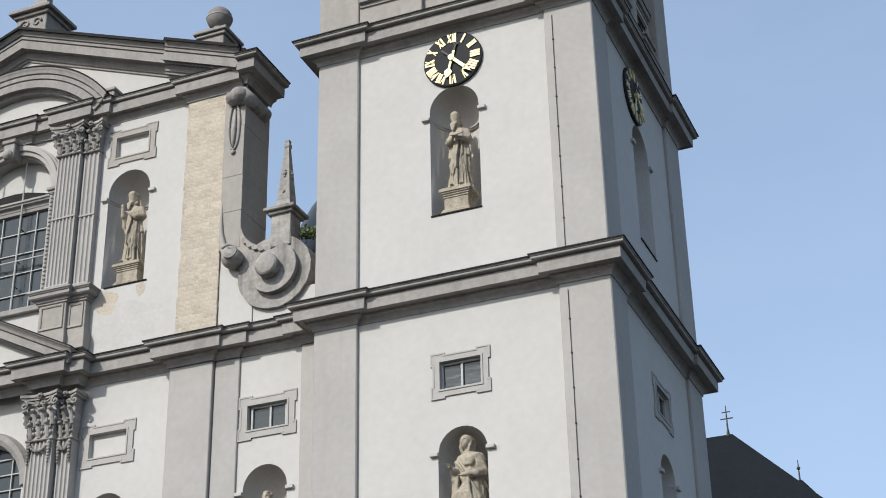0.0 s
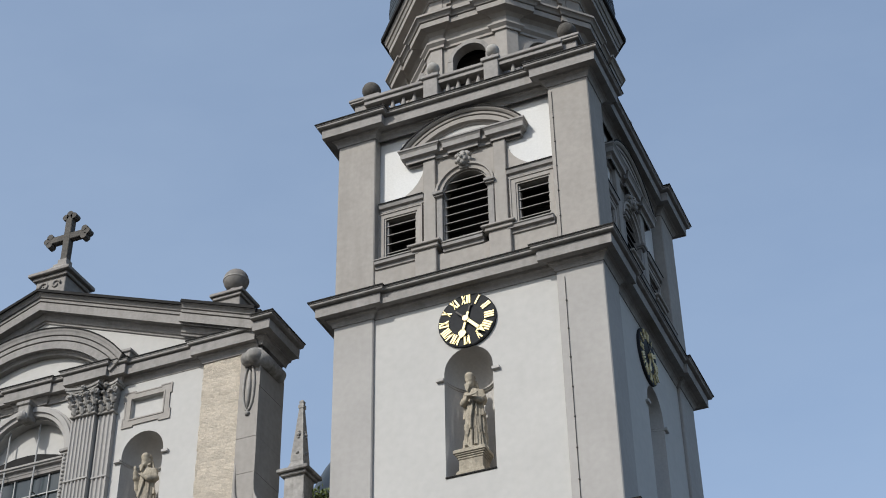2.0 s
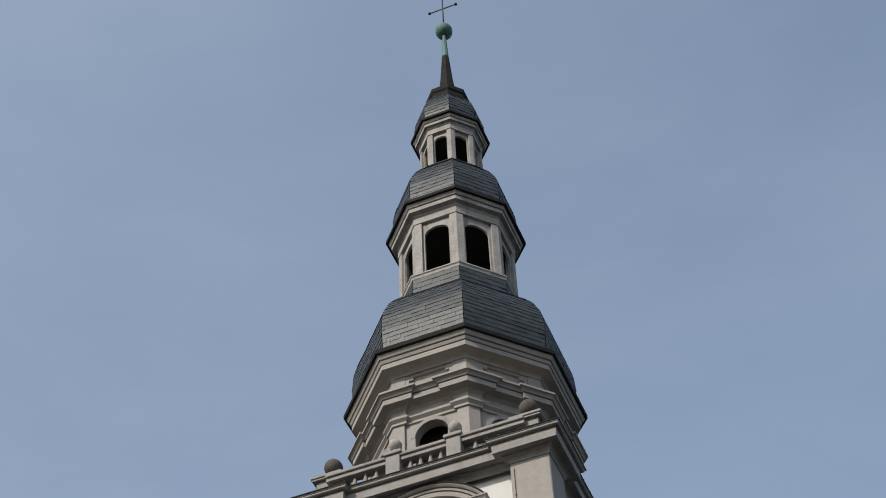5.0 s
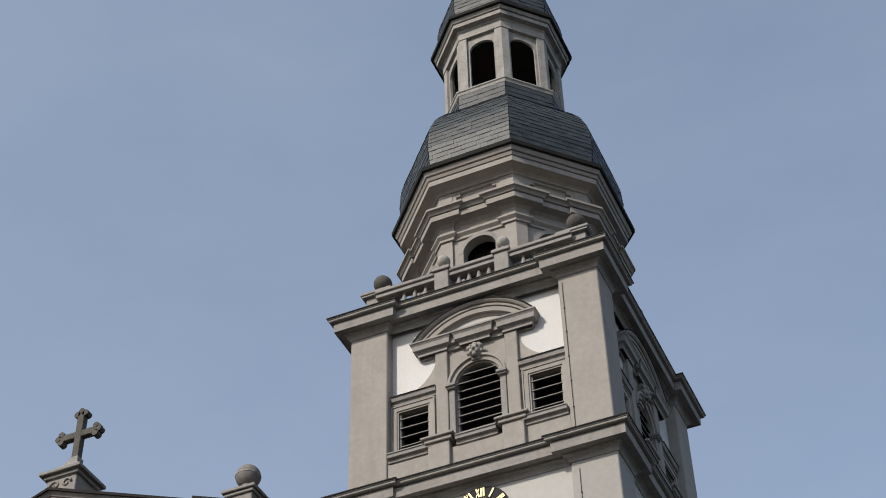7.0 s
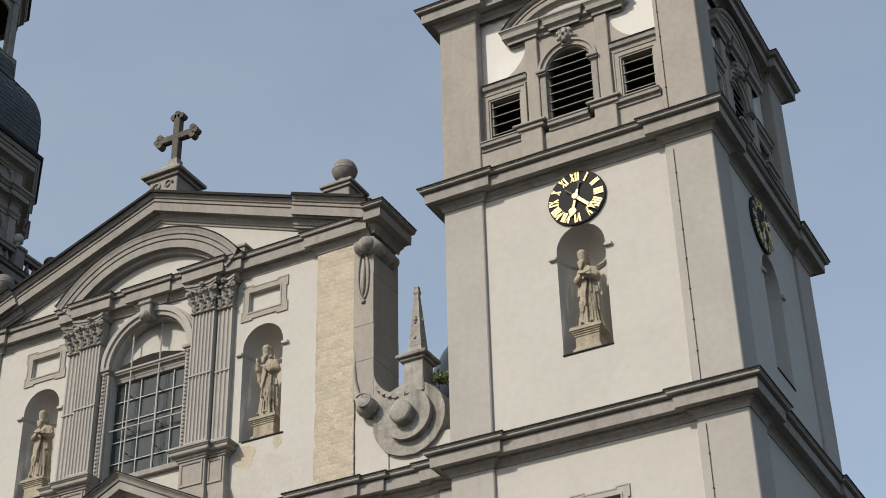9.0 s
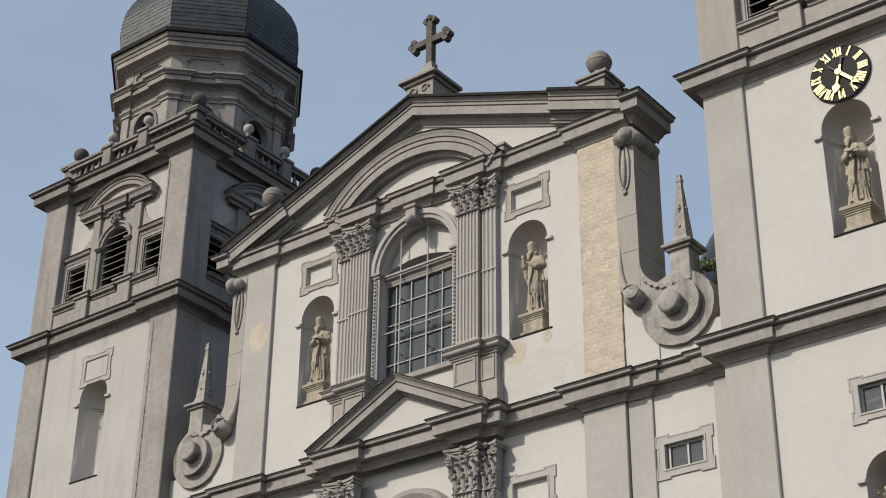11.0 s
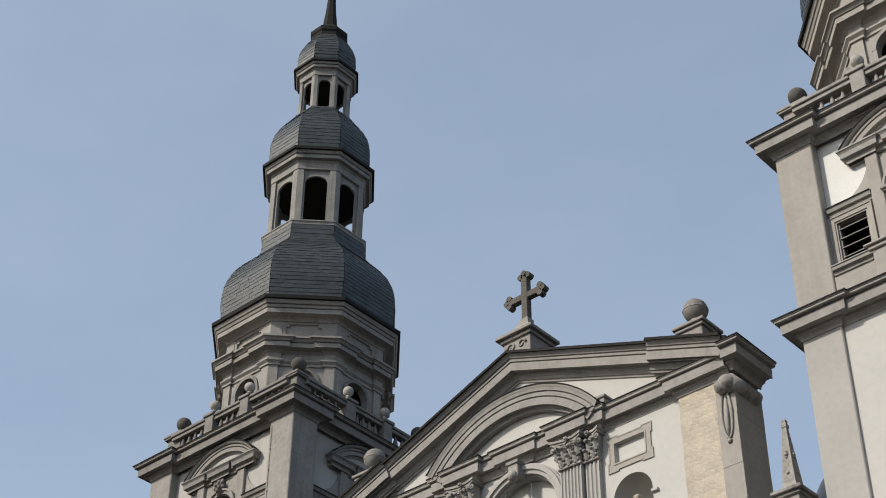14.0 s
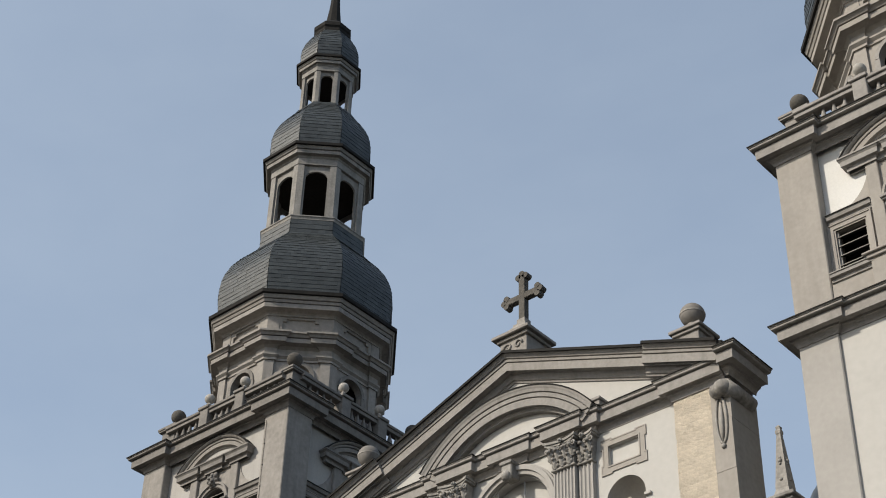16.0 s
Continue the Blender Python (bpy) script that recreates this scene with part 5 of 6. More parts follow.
    bm = prism(bmesh.new(), spiral(.88, .64, 1.25), 1.14, 1.37)
    bmesh.ops.bevel(bm, geom=[e for e in bm.edges if abs(e.verts[0].co.y - 1.14) < .001 and abs(e.verts[1].co.y - 1.14) < .001], offset=.03, segments=2, affect="EDGES")
    part("whorl", bm, CARVED, g)
    bm = bmesh.new()
    merged(bm, lathe(bmesh.new(), [(.36, 0), (.375, .12), (.38, .27), (.36, .33), (.31, .37), (.15, .385), (.02, .39)], 20), Matrix.Translation((X(cx - .02), 1.16, cz + .02)) @ Matrix.Rotation(math.pi / 2, 4, "X"))
    for v in bm.verts:
        v.co += .03 * Vector((noise.noise(v.co * 3), noise.noise(v.co * 3 + Vector((7, 0, 0))), noise.noise(v.co * 3 + Vector((0, 9, 0)))))
    part("boss", bm, CARVED, g)
    bm = bmesh.new()
    box(bm, *sorted((X(9.84), X(10.54))), 1.3, 2.1, 24.3, 24.75, .03)
    part("block", bm, CARVED, g)
    # obelisk
    ob = thing("obelisk", "small weathered stone obelisk on a capped block", "obelisk", group="obelisks beside the gable")
    ox, oy = X(10.19), 1.65
    part("block", B(ox - .33, ox + .33, oy - .33, oy + .33, 24.6, 25.45), CARVED, ob)
    part("cap", box(box(bmesh.new(), ox - .42, ox + .42, oy - .42, oy + .42, 25.40, 25.5, .02), ox - .52, ox + .52, oy - .52, oy + .52, 25.5, 25.62, .02), CARVED, ob)
    sh = lathe(bmesh.new(), [(.44, 25.62), (.30, 25.95), (.31, 26.0), (.10, 27.86), (.13, 27.9), (.13, 27.99), (.09, 28.05), (.11, 28.13), (.04, 28.2)], 4, (ox, oy), math.pi / 4)
    part("shaft", sh, CARVED, ob)
    for dx, dy in ((0, -1), (1, 0), (-1, 0)):
        for z, r in ((26.25, .06), (26.9, .075), (27.0, .05), (26.8, .045)):
            q = .31 / 1.414 * (1 - (z - 26.0) / 2.9)
            part("rosette", ball(bmesh.new(), (ox + dx * q, oy + dy * q, z), r, 8, 6), CARVED, ob, smooth=True)
    # ball on the gable's corner
    bb = thing("gable_ball", "round grey stone ball on a moulded plinth", "stone finial", group="balls on the gable")
    bx, by = X(7.42), 1.75
    part("plinth", box(box(box(bmesh.new(), bx - .46, bx + .46, by - .46, by + .46, 31.6, 32.70, .02), bx - .54, bx + .54, by - .54, by + .54, 32.62, 32.74, .02), bx - .62, bx + .62, by - .62, by + .62, 32.74, 32.86, .02), SOOTY, bb)
    part("foot", lathe(bmesh.new(), [(.34, 32.86), (.34, 32.95), (.20, 33.04), (.20, 33.24)], 16, (bx, by)), SOOTY, bb)
    part("ball", ball(bmesh.new(), (bx, by, 33.62), .43, 24, 16), SOOTY_STONE, bb, smooth=True)
    part("belt", lathe(bmesh.new(), [(.42, 33.58), (.442, 33.59), (.442, 33.65), (.42, 33.66)], 24, (bx, by), cap=False), CARVED, bb)


volute(1), volute(-1)
for sx in (-1, 1):
    f_part("scroll_wall", B(*sorted((sx * 9.25, sx * 11.85)), 1.5, 2.2, 21.6, 22.9), PLASTER)
    f_part("scroll_wall", B(*sorted((sx * 8.07, sx * 9.24)), 1.47, 2.2, 21.6, 24.3), PLASTER)

# cross on the gable
cr = thing("gable_cross", "weathered stone cross with clover-ended arms on a plinth", "cross")
part("plinth", box(box(box(bmesh.new(), -.62, .62, 1.38, 2.62, 34.2, 35.75, .02), -.72, .72, 1.28, 2.72, 35.66, 35.8, .02), -.86, .86, 1.14, 2.86, 35.8, 35.94, .02), SOOTY, cr)
part("cap", lathe(bmesh.new(), [(1.16, 35.94), (.62, 36.3), (.40, 36.5), (.40, 36.58), (.26, 36.66), (.26, 36.84), (.16, 36.9)], 4, (0, 2.0), math.pi / 4), SOOTY, cr)
bm = bmesh.new()
box(bm, -.14, .14, 1.86, 2.14, 36.8, 38.87, .02), box(bm, -.80, .80, 1.87, 2.13, 37.76, 38.04, .02)
for x, z, dx, dz in ((-.80, 37.90, -1, 0), (.80, 37.90, 1, 0), (0, 38.88, 0, 1)):
    for q, s in ((.06, 0), (-.06, .17), (-.06, -.17)):
        merged(bm, lathe(bmesh.new(), [(.13, -.14), (.13, .14)], 12), Matrix.Translation((x + dx * q + (s if dz else 0), 2.0, z + dz * q + (s if dx else 0))) @ Matrix.Rotation(math.pi / 2, 4, "X"))
part("cross_body", bm, DARKSTONE, cr)
bm = bmesh.new()
for sx in (-1, 1):
    tube(bm, [(sx * (.08 + (.20 - .016 * k) * math.cos(.7 * k)) + sx * .16, 1.36, 35.36 + (.20 - .016 * k) * math.sin(.7 * k)) for k in range(11)], [.05 - .002 * k for k in range(11)], 7)
part("scroll_carving", bm, SOOTY, cr, smooth=True)

# single blocks of the stripped pilaster
rnd = random.Random(11)
blocks = []
for v in range(4):
    b2 = bmesh.new()
    box(b2, -.5, .5, -.5, .5, -.5, .5, .12)
    for vv in b2.verts:
        vv.co += Vector((rnd.uniform(-.08, .08), rnd.uniform(-.1, .1) if vv.co.y < 0 else 0, rnd.uniform(-.12, .12)))
    blocks.append(mesh_of("stone_block", b2, RUBBLE_ONE))
z = 21.75
count = 0
while z < 30.5:
    hh = rnd.uniform(.13, .21)
    x = 6.67 - rnd.uniform(0, .2)
    while x < 8.0 and count < 330:
        ww = rnd.uniform(.14, .34)
        a0_, b0_ = max(x, 6.67), min(x + ww, 8.05)
        if b0_ - a0_ > .06:
            place("stone_block", blocks[rnd.randrange(4)], stripped, Matrix.Translation(((a0_ + b0_) / 2, GY - .082 + rnd.uniform(-.004, .004), z + hh / 2 + rnd.uniform(-.01, .01))) @ Matrix.Rotation(rnd.uniform(-.03, .03), 4, "Y") @ Matrix.Diagonal((b0_ - a0_ + .03, .04, hh + .03, 1)))
            count += 1
        x += ww
    z += hh


# ---- roofs behind
nave = thing("church_nave", "long church nave with dark slate roof and crossing dome", "church")
part("wall", B(-11, 11, 3.0, 62, 0, 21, bevel=0), PLASTER, nave)
bm = bmesh.new()
a = [bm.verts.new(p) for p in ((-11.4, 4.3, 21), (11.4, 4.3, 21), (0, 4.3, 30.6), (-11.4, 62, 21), (11.4, 62, 21), (0, 62, 30.6))]
for f in ((0, 1, 2), (3, 5, 4), (0, 2, 5, 3), (1, 4, 5, 2), (0, 3, 4, 1)):
    bm.faces.new([a[i] for i in f])
part("roof", bm, ROOF, nave)
part("transept", B(-19.6, 19.6, 33, 47, 0, 24.6, bevel=0), PLASTER, nave)
bm = bmesh.new()
a = [bm.verts.new(p) for p in ((-20.4, 32.4, 24.4), (20.4, 32.4, 24.4), (20.4, 47.6, 24.4), (-20.4, 47.6, 24.4), (-15.1, 40, 30.9), (15.1, 40, 30.9))]
for f in ((0, 1, 5, 4), (1, 2, 5), (2, 3, 4, 5), (3, 0, 4), (0, 3, 2, 1)):
    bm.faces.new([a[i] for i in f])
tr_roof = part("transept_roof", bm, ROOF, nave)
bm = bmesh.new()
tube(bm, [(14.9, 40, 30.8), (14.9, 40, 31.2), (14.9, 40, 32.45)], [.12, .05, .025], 6)
tube(bm, [(14.68, 40, 32.1), (15.12, 40, 32.1)], [.03, .03], 6), tube(bm, [(14.58, 40, 31.75), (15.22, 40, 31.75)], [.03, .03], 6)
part("roof_cross", bm, IRON, tr_roof)
part("roof_turret", lathe(bmesh.new(), [(1.0, 24.5), (1.0, 25.2), (1.15, 25.3), (0.12, 26.6)], 8, (18.84, 36)), ROOF, tr_roof)
part("roof_finial", ball(tube(bmesh.new(), [(18.84, 36, 26.5), (18.84, 36, 27.6)], [.05, .02], 6), (18.84, 36, 27.2), .09, 8, 6), IRON, tr_roof)
bm = bmesh.new()
lathe(bm, [(8.8, 24), (8.8, 40.6), (9.3, 40.9), (9.3, 41.3)], 32, (0, 40))
part("drum", bm, GREY, nave)
lathe_prof = [(9.4 * math.cos(a), 41.25 + 9.4 * math.sin(a)) for a in [1.52 * k / 12 for k in range(13)]]
part("dome", lathe(bmesh.new(), lathe_prof, 40, (0, 40)), SLATE, nave, smooth=True)


# ---- clocks
def stroke(bm, p, q, w, y0=-.03, y1=0.0):
    p, q = Vector(p), Vector(q)
    d = (q - p).normalized()
    n = Vector((-d.y, d.x)) * w / 2
    prism(bm, [tuple(p - n), tuple(q - n), tuple(q + n), tuple(p + n)], y0, y1)


def numeral(text, h, w):
    """A roman numeral in strokes, centred, upright in x and z."""
    bm = bmesh.new()
    adv = {"I": .42, "V": .78, "X": .82}
    total = sum(adv[c] for c in text) * w
    x = -total / 2
    for c in text:
        a = adv[c] * w
        m = x + a / 2
        if c == "I":
            stroke(bm, (m, -h / 2), (m, h / 2), w * .30)
        elif c == "V":
            stroke(bm, (m - a * .34, h / 2), (m, -h / 2), w * .30), stroke(bm, (m + a * .34, h / 2), (m, -h / 2), w * .13)
        else:
            stroke(bm, (m - a * .34, h / 2), (m + a * .34, -h / 2), w * .30), stroke(bm, (m + a * .34, h / 2), (m - a * .34, -h / 2), w * .13)
        x += a
    return mesh_of("numeral", bm, GOLD)


def clock(m):
    c = thing("tower_clock", "round black clock dial with gilded roman numerals", "clock", m, "clocks on the tower")
    turn = Matrix.Rotation(math.pi / 2, 4, "X")
    bm = bmesh.new()
    merged(bm, lathe(bmesh.new(), [(.93, -.02), (.93, .06), (.90, .075), (.02, .075)], 48), turn)
    part("dial", bm, BLACK, c)
    for i, s in enumerate(("XII", "I", "II", "III", "IIII", "V", "VI", "VII", "VIII", "IX", "X", "XI")):
        a = math.radians(30 * i)
        place("numeral", numeral(s, .31, .185), c, Matrix.Translation((.725 * math.sin(a), -.076, .725 * math.cos(a))) @ Matrix.Rotation(a, 4, "Y"))
    bm = bmesh.new()
    for s, e, w in (((0, -.25), (0, .40), .07),):
        stroke(bm, s, e, w, -.14, -.11)
    prism(bm, [(-.06, .38), (-.13, .47), (-.10, .56), (0, .68), (.10, .56), (.13, .47), (.06, .38)], -.14, -.11)
    hr = part("hour_pointer", bm, GOLD, c, "gilded hour pointer with a spade end")
    hr.matrix_local = Matrix.Rotation(math.radians(196), 4, "Y")
    bm = bmesh.new()
    stroke(bm, (0, -.04), (0, .62), .10, -.18, -.15)
    prism(bm, [(-.05, .58), (-.15, .62), (-.06, .66), (0, .88), (.06, .66), (.15, .62), (.05, .58)], -.18, -.15)
    merged(bm, lathe(bmesh.new(), [(.10, .07), (.10, .2)], 16), turn)
    mi = part("minute_pointer", bm, GOLD, c, "gilded minute pointer with an arrow end")
    mi.matrix_local = Matrix.Rotation(math.radians(136), 4, "Y")
    bm = bmesh.new()
    stroke(bm, (0, -.45), (0, -.05), .05, -.172, -.152)
    bk = part("counterweight", bm, IRON, c)
    bk.matrix_local = Matrix.Rotation(math.radians(136), 4, "Y")
    bm = bmesh.new()
    stroke(bm, (0, -.50), (0, -.22), .05, -.138, -.112), stroke(bm, (-.07, -.50), (.07, -.50), .05, -.138, -.112)
    bk = part("counterweight", bm, IRON, c)
    bk.matrix_local = Matrix.Rotation(math.radians(196), 4, "Y")
    return c


clock(pose(16.13, TOWER_Y - W * TOWER_DEEP - .02, 28.98))
clock(Matrix.Translation((16.10 + W + .02, TOWER_Y - .5, 28.95)) @ QUARTER[1])


# ---- statues in the niches
class Clay:
    """A block of sampled distances from which a stone figure is carved; height 1.8 units."""
    def __init__(self, cell=.0135):
        self.cell = cell
        self.x = np.arange(-.50, .50, cell)
        self.y = np.arange(-.44, .32, cell)
        self.z = np.arange(-.03, 2.02, cell)
        self.d = np.full((len(self.x), len(self.y), len(self.z)), .5, np.float32)

    def grid(self, lo=(-9, -9, -9), hi=(9, 9, 9)):
        s = [slice(*np.searchsorted(ax, (a, b))) for ax, a, b in zip((self.x, self.y, self.z), lo, hi)]
        return tuple(s), self.x[s[0]][:, None, None], self.y[s[1]][None, :, None], self.z[s[2]][None, None, :]

    def blend(self, s, e, k, cut=False):
        d = self.d[s]
        if cut:
            d, e = -d, e
        hh = np.clip(.5 + .5 * (e - d) / k, 0, 1)
        r = e + (d - e) * hh - k * hh * (1 - hh)
        self.d[s] = -r if cut else r

    def limb(self, pts, radii, k=.03, cut=False):
        for p, q, r0, r1 in zip(pts, pts[1:], radii, radii[1:]):
            m = max(r0, r1) + 2.5 * k + .02
            s, X, Y, Z = self.grid([min(a, b) - m for a, b in zip(p, q)], [max(a, b) + m for a, b in zip(p, q)])
            v = [b - a for a, b in zip(p, q)]
            t = np.clip(((X - p[0]) * v[0] + (Y - p[1]) * v[1] + (Z - p[2]) * v[2]) / max(1e-6, v[0] ** 2 + v[1] ** 2 + v[2] ** 2), 0, 1)
            e = np.sqrt((X - p[0] - t * v[0]) ** 2 + (Y - p[1] - t * v[1]) ** 2 + (Z - p[2] - t * v[2]) ** 2) - (r0 + (r1 - r0) * t)
            self.blend(s, e, k, cut)

    def egg(self, c, r, k=.02, cut=False):
        m = max(r) + 2.5 * k + .02
        s, X, Y, Z = self.grid([a - m for a in c], [a + m for a in c])
        e = (np.sqrt(((X - c[0]) / r[0]) ** 2 + ((Y - c[1]) / r[1]) ** 2 + ((Z - c[2]) / r[2]) ** 2) - 1) * min(r)
        self.blend(s, e, k, cut)

    def slab(self, lo, hi, k=.01):
        s, X, Y, Z = self.grid([a - .1 for a in lo], [a + .1 for a in hi])
        e = np.maximum(np.maximum(np.maximum(lo[0] - X, X - hi[0]), np.maximum(lo[1] - Y, Y - hi[1])), np.maximum(lo[2] - Z, Z - hi[2]))
        self.blend(s, e, k)

    def robe(self, keys, folds, amp, twist, z0, z1, k=.02, below=None):
        """Oval sections (z, cx, a, b) with fold ridges; below(X, Y, Z) > 0 trims a slanting hem."""
        s, X, Y, Z = self.grid((-9, -9, z0 - .05), (9, 9, z1 + .05))
        zz = Z.ravel()
        zs = [q[0] for q in keys]
        cx, a, b = (np.interp(zz, zs, [q[i] for q in keys])[None, None, :] for i in (1, 2, 3))
        ang = np.arctan2(Y / b, (X - cx) / a)
        e = (np.sqrt(((X - cx) / a) ** 2 + (Y / b) ** 2) - 1) * np.minimum(a, b)
        u = folds(ang, X, Y, Z)
        e = e - amp(Z) * ((.5 + .5 * np.cos(u)) ** 1.4 - .35 + .3 * np.cos(2.3 * u + 1 + 5 * Z))
        e = np.maximum(np.maximum(e, z0 - Z), Z - z1)
        if below is not None:
            e = np.maximum(e, below(ang, X, Y, Z))
        self.blend(s, e, k)

    def mesh(self, h):
        d = self.d
        c = self.cell
        sgn = d < 0
        acc = np.zeros(tuple(n - 1 for n in d.shape) + (3,), np.float32)
        cnt = np.zeros(tuple(n - 1 for n in d.shape), np.float32)
        nx, ny, nz = cnt.shape
        for ax in range(3):
            o = [(i, j) for i in (0, 1) for j in (0, 1)]
            for i, j in o:
                lo = [0, 0, 0]
                others = [q for q in range(3) if q != ax]
                lo[others[0]], lo[others[1]] = i, j
                hi = list(lo)
                hi[ax] = 1
                A = d[lo[0]:lo[0] + nx, lo[1]:lo[1] + ny, lo[2]:lo[2] + nz]
                C = d[hi[0]:hi[0] + nx, hi[1]:hi[1] + ny, hi[2]:hi[2] + nz]
                m = (A < 0) != (C < 0)
                t = np.where(m, A / np.where(m, A - C, 1), 0)
                for q in range(3):
                    acc[..., q] += m * (t if q == ax else lo[q])
                cnt += m
        on = cnt > 0
        idx = np.full(cnt.shape, -1, np.int32)
        idx[on] = np.arange(on.sum())
        ii = np.argwhere(on)
        co = (ii + acc[on] / cnt[on][:, None]) * c + np.array([self.x[0], self.y[0], self.z[0]])
        faces = []
        for ax in range(3):
            o1, o2 = [q for q in range(3) if q != ax]
            first, second = [slice(1, -1)] * 3, [slice(1, -1)] * 3
            first[ax], second[ax] = slice(0, -1), slice(1, None)
            m = sgn[tuple(first)] != sgn[tuple(second)]
            inside = sgn[tuple(first)][m]
            g = np.argwhere(m)
            g[:, o1] += 1
            g[:, o2] += 1
            e1, e2 = np.zeros(3, int), np.zeros(3, int)
            e1[o1], e2[o2] = 1, 1
            q = np.stack([idx[tuple((g - e).T)] for e in (e1 + e2, e2, e1 * 0, e1)], 1)
            flip = inside if ax == 1 else ~inside
            q[flip] = q[flip][:, ::-1]
            faces.append(q)
        faces = np.concatenate(faces)
        me = bpy.data.meshes.new("statue")
        me.from_pydata((co * h / 1.8).tolist(), [], faces.tolist())
        me.materials.append(STATUE)
        me.polygons.foreach_set("use_smooth", [True] * len(me.polygons))
        me.update()
        return me


def figure(seed, h, raised, book, mitre, veil=False):
    """A robed stone figure as one mesh: gown, cloak with a slanting hem, sleeves, head."""
    rnd = random.Random(seed)
    c = Clay()
    p1, p2, p3 = (rnd.uniform(0, 6.28) for _ in range(3))
    side = -1 if raised or veil else 1
    hx = -.07 if mitre else -.06 if veil else -.02 * side
    c.slab((-.25, -.22, -.02), (.25, .22, .05))
    # gown that breaks on the plinth, with one knee forward
    c.robe([(0, .0, .25, .20), (.1, .0, .225, .185), (.5, .01, .185, .15), (.9, .02, .185, .14), (1.08, .01, .15, .115), (1.3, 0, .18, .12), (1.44, 0, .17, .10), (1.5, 0, .09, .07)],
           lambda a, X, Y, Z: 11 * a + p1 + 1.4 * np.sin(3 * Z + 2 * a) + 4 * X * Z, lambda Z: .065 * np.clip(1.25 - Z, .15, 1), .0, .0, 1.5)
    c.limb([(-.08 * side, -.05, .95), (-.10 * side, -.155, .55), (-.09 * side, -.13, .12)], [.09, .075, .06], .06)
    for x in (-.11, .10):
        c.egg((x * side - .01, -.20, .07), (.045, .085, .035), .02)
    for k in range(7):
        x = -.17 + .055 * k + rnd.uniform(-.012, .012)
        c.limb([(x * .8 + .02, -.13 + .8 * x * x, .80 + rnd.uniform(-.1, .1)), (x + .01, -.165 + 1.1 * x * x, .42), (x * 1.15, -.185 + 1.1 * x * x, .06)], [.008, .016, .022], .03)
    for k in range(6):          # deep hollows between the folds
        x = -.145 + .055 * k + rnd.uniform(-.012, .012)
        c.limb([(x * .85 + .02, -.155 + .8 * x * x, .72 + rnd.uniform(-.1, .1)), (x + .01, -.195 + 1.1 * x * x, .42), (x * 1.15, -.215 + 1.1 * x * x, .07)], [.006, .016, .020], .012, True)
    # shoulders and neck
    c.limb([(-.155, 0, 1.42), (.155, 0, 1.42)], [.075, .075], .06)
    c.limb([(0, .0, 1.42), (hx * .8, -.02, 1.60)], [.07, .052], .04)
    # cloak over the shoulders and round the hips
    cloak = [(.06, .0, .33, .235), (.28, .0, .33 if mitre else .27, .23), (.5, .01, .295 if mitre else .265, .205), (.8, .015, .235, .18), (1.0, .01, .225, .165), (1.2, .0, .225, .155), (1.38, 0, .215, .13), (1.47, 0, .15, .10), (1.53, 0, .09, .075)]
    if mitre:
        hem = lambda a, X, Y, Z: np.maximum(.50 - .75 * np.clip(X, -.05, .4) + .07 * np.sin(6 * a + p2) - 1.5 * np.clip(.07 - np.abs(X), 0, .07) - Z, (.012 + .07 * (1.15 - Z) - np.abs(X - .05)) * (Z > .80) * (Y < 0))
        c.robe(cloak, lambda a, X, Y, Z: 8 * a + p3 + 1.5 * np.sin(2.5 * Z) + 4 * X * Z, lambda Z: .055 * np.clip(1.5 - Z, .25, 1), 0, .06, 1.53, .010, hem)
        c.limb([(.02, -.17, 1.10), (.0, -.22, .80), (-.01, -.225, .50)], [.025, .032, .034], .012)
        for k in range(6):
            x = -.21 + .08 * k + rnd.uniform(-.01, .01)
            c.limb([(x * .7, -.165 + .9 * x * x, 1.02), (x, -.235 + 1.3 * x * x, .70), (x * 1.15, -.25 + 1.3 * x * x, .40)], [.006, .020, .026], .012, True)
    else:
        hem = lambda a, X, Y, Z: np.maximum(.50 - .75 * X * side + .05 * np.sin(7 * a + p2) - Z, Z - 1.10 - 1.5 * X * side - .25 * (Y > .02))
        c.robe(cloak, lambda a, X, Y, Z: 24 * (.75 * Z - 1.25 * X * side + 1.2 * X * X) + p3 + 1.8 * np.sin(6 * X + 4 * Z), lambda Z: .042 + 0 * Z, 0, .2, 1.5, .012, hem)
        for k in range(8 if veil else 0):          # folds that fan out below the hand
            q = k / 7
            c.limb([(.03, -.20, 1.05), (-.05 - .10 * (1 - q) + .10 * q, -.225, .80), (-.24 + .40 * q, -.17 - .05 * math.sin(3.1 * q), .52 - .12 * q)], [.018, .026, .022], .010)
        for k in range(0 if veil else 6):          # bunched swag across the waist
            z = 1.07 - .05 * k
            c.limb([(-.22 * side, -.08, z - .14 - .02 * k), (-.08 * side, -.185, z - .10), (.07 * side, -.195, z - .03), (.20 * side, -.12, z + .07)], [.010, .026, .030, .022], .010)
        for k in range(5):          # end of the cloak that falls from the forearm
            x = (.17 + .03 * k) * side
            c.limb([(x * .95, -.17 + .03 * k, 1.08), (x * 1.05, -.16 + .035 * k, .80), (x * 1.1, -.13 + .03 * k, .52 + .05 * (k % 3))], [.022, .032, .026], .018)
    # head turned a little to the side
    fx = -.025 if side < 0 or mitre else .025
    H = (hx, -.035, 1.69)
    c.egg(H, (.085, .10, .115), .03)
    c.egg((hx + fx * .6, -.06, 1.645), (.062, .07, .07), .03)
    c.egg((hx + fx * 1.4, -.135, 1.685), (.016, .022, .034), .015)
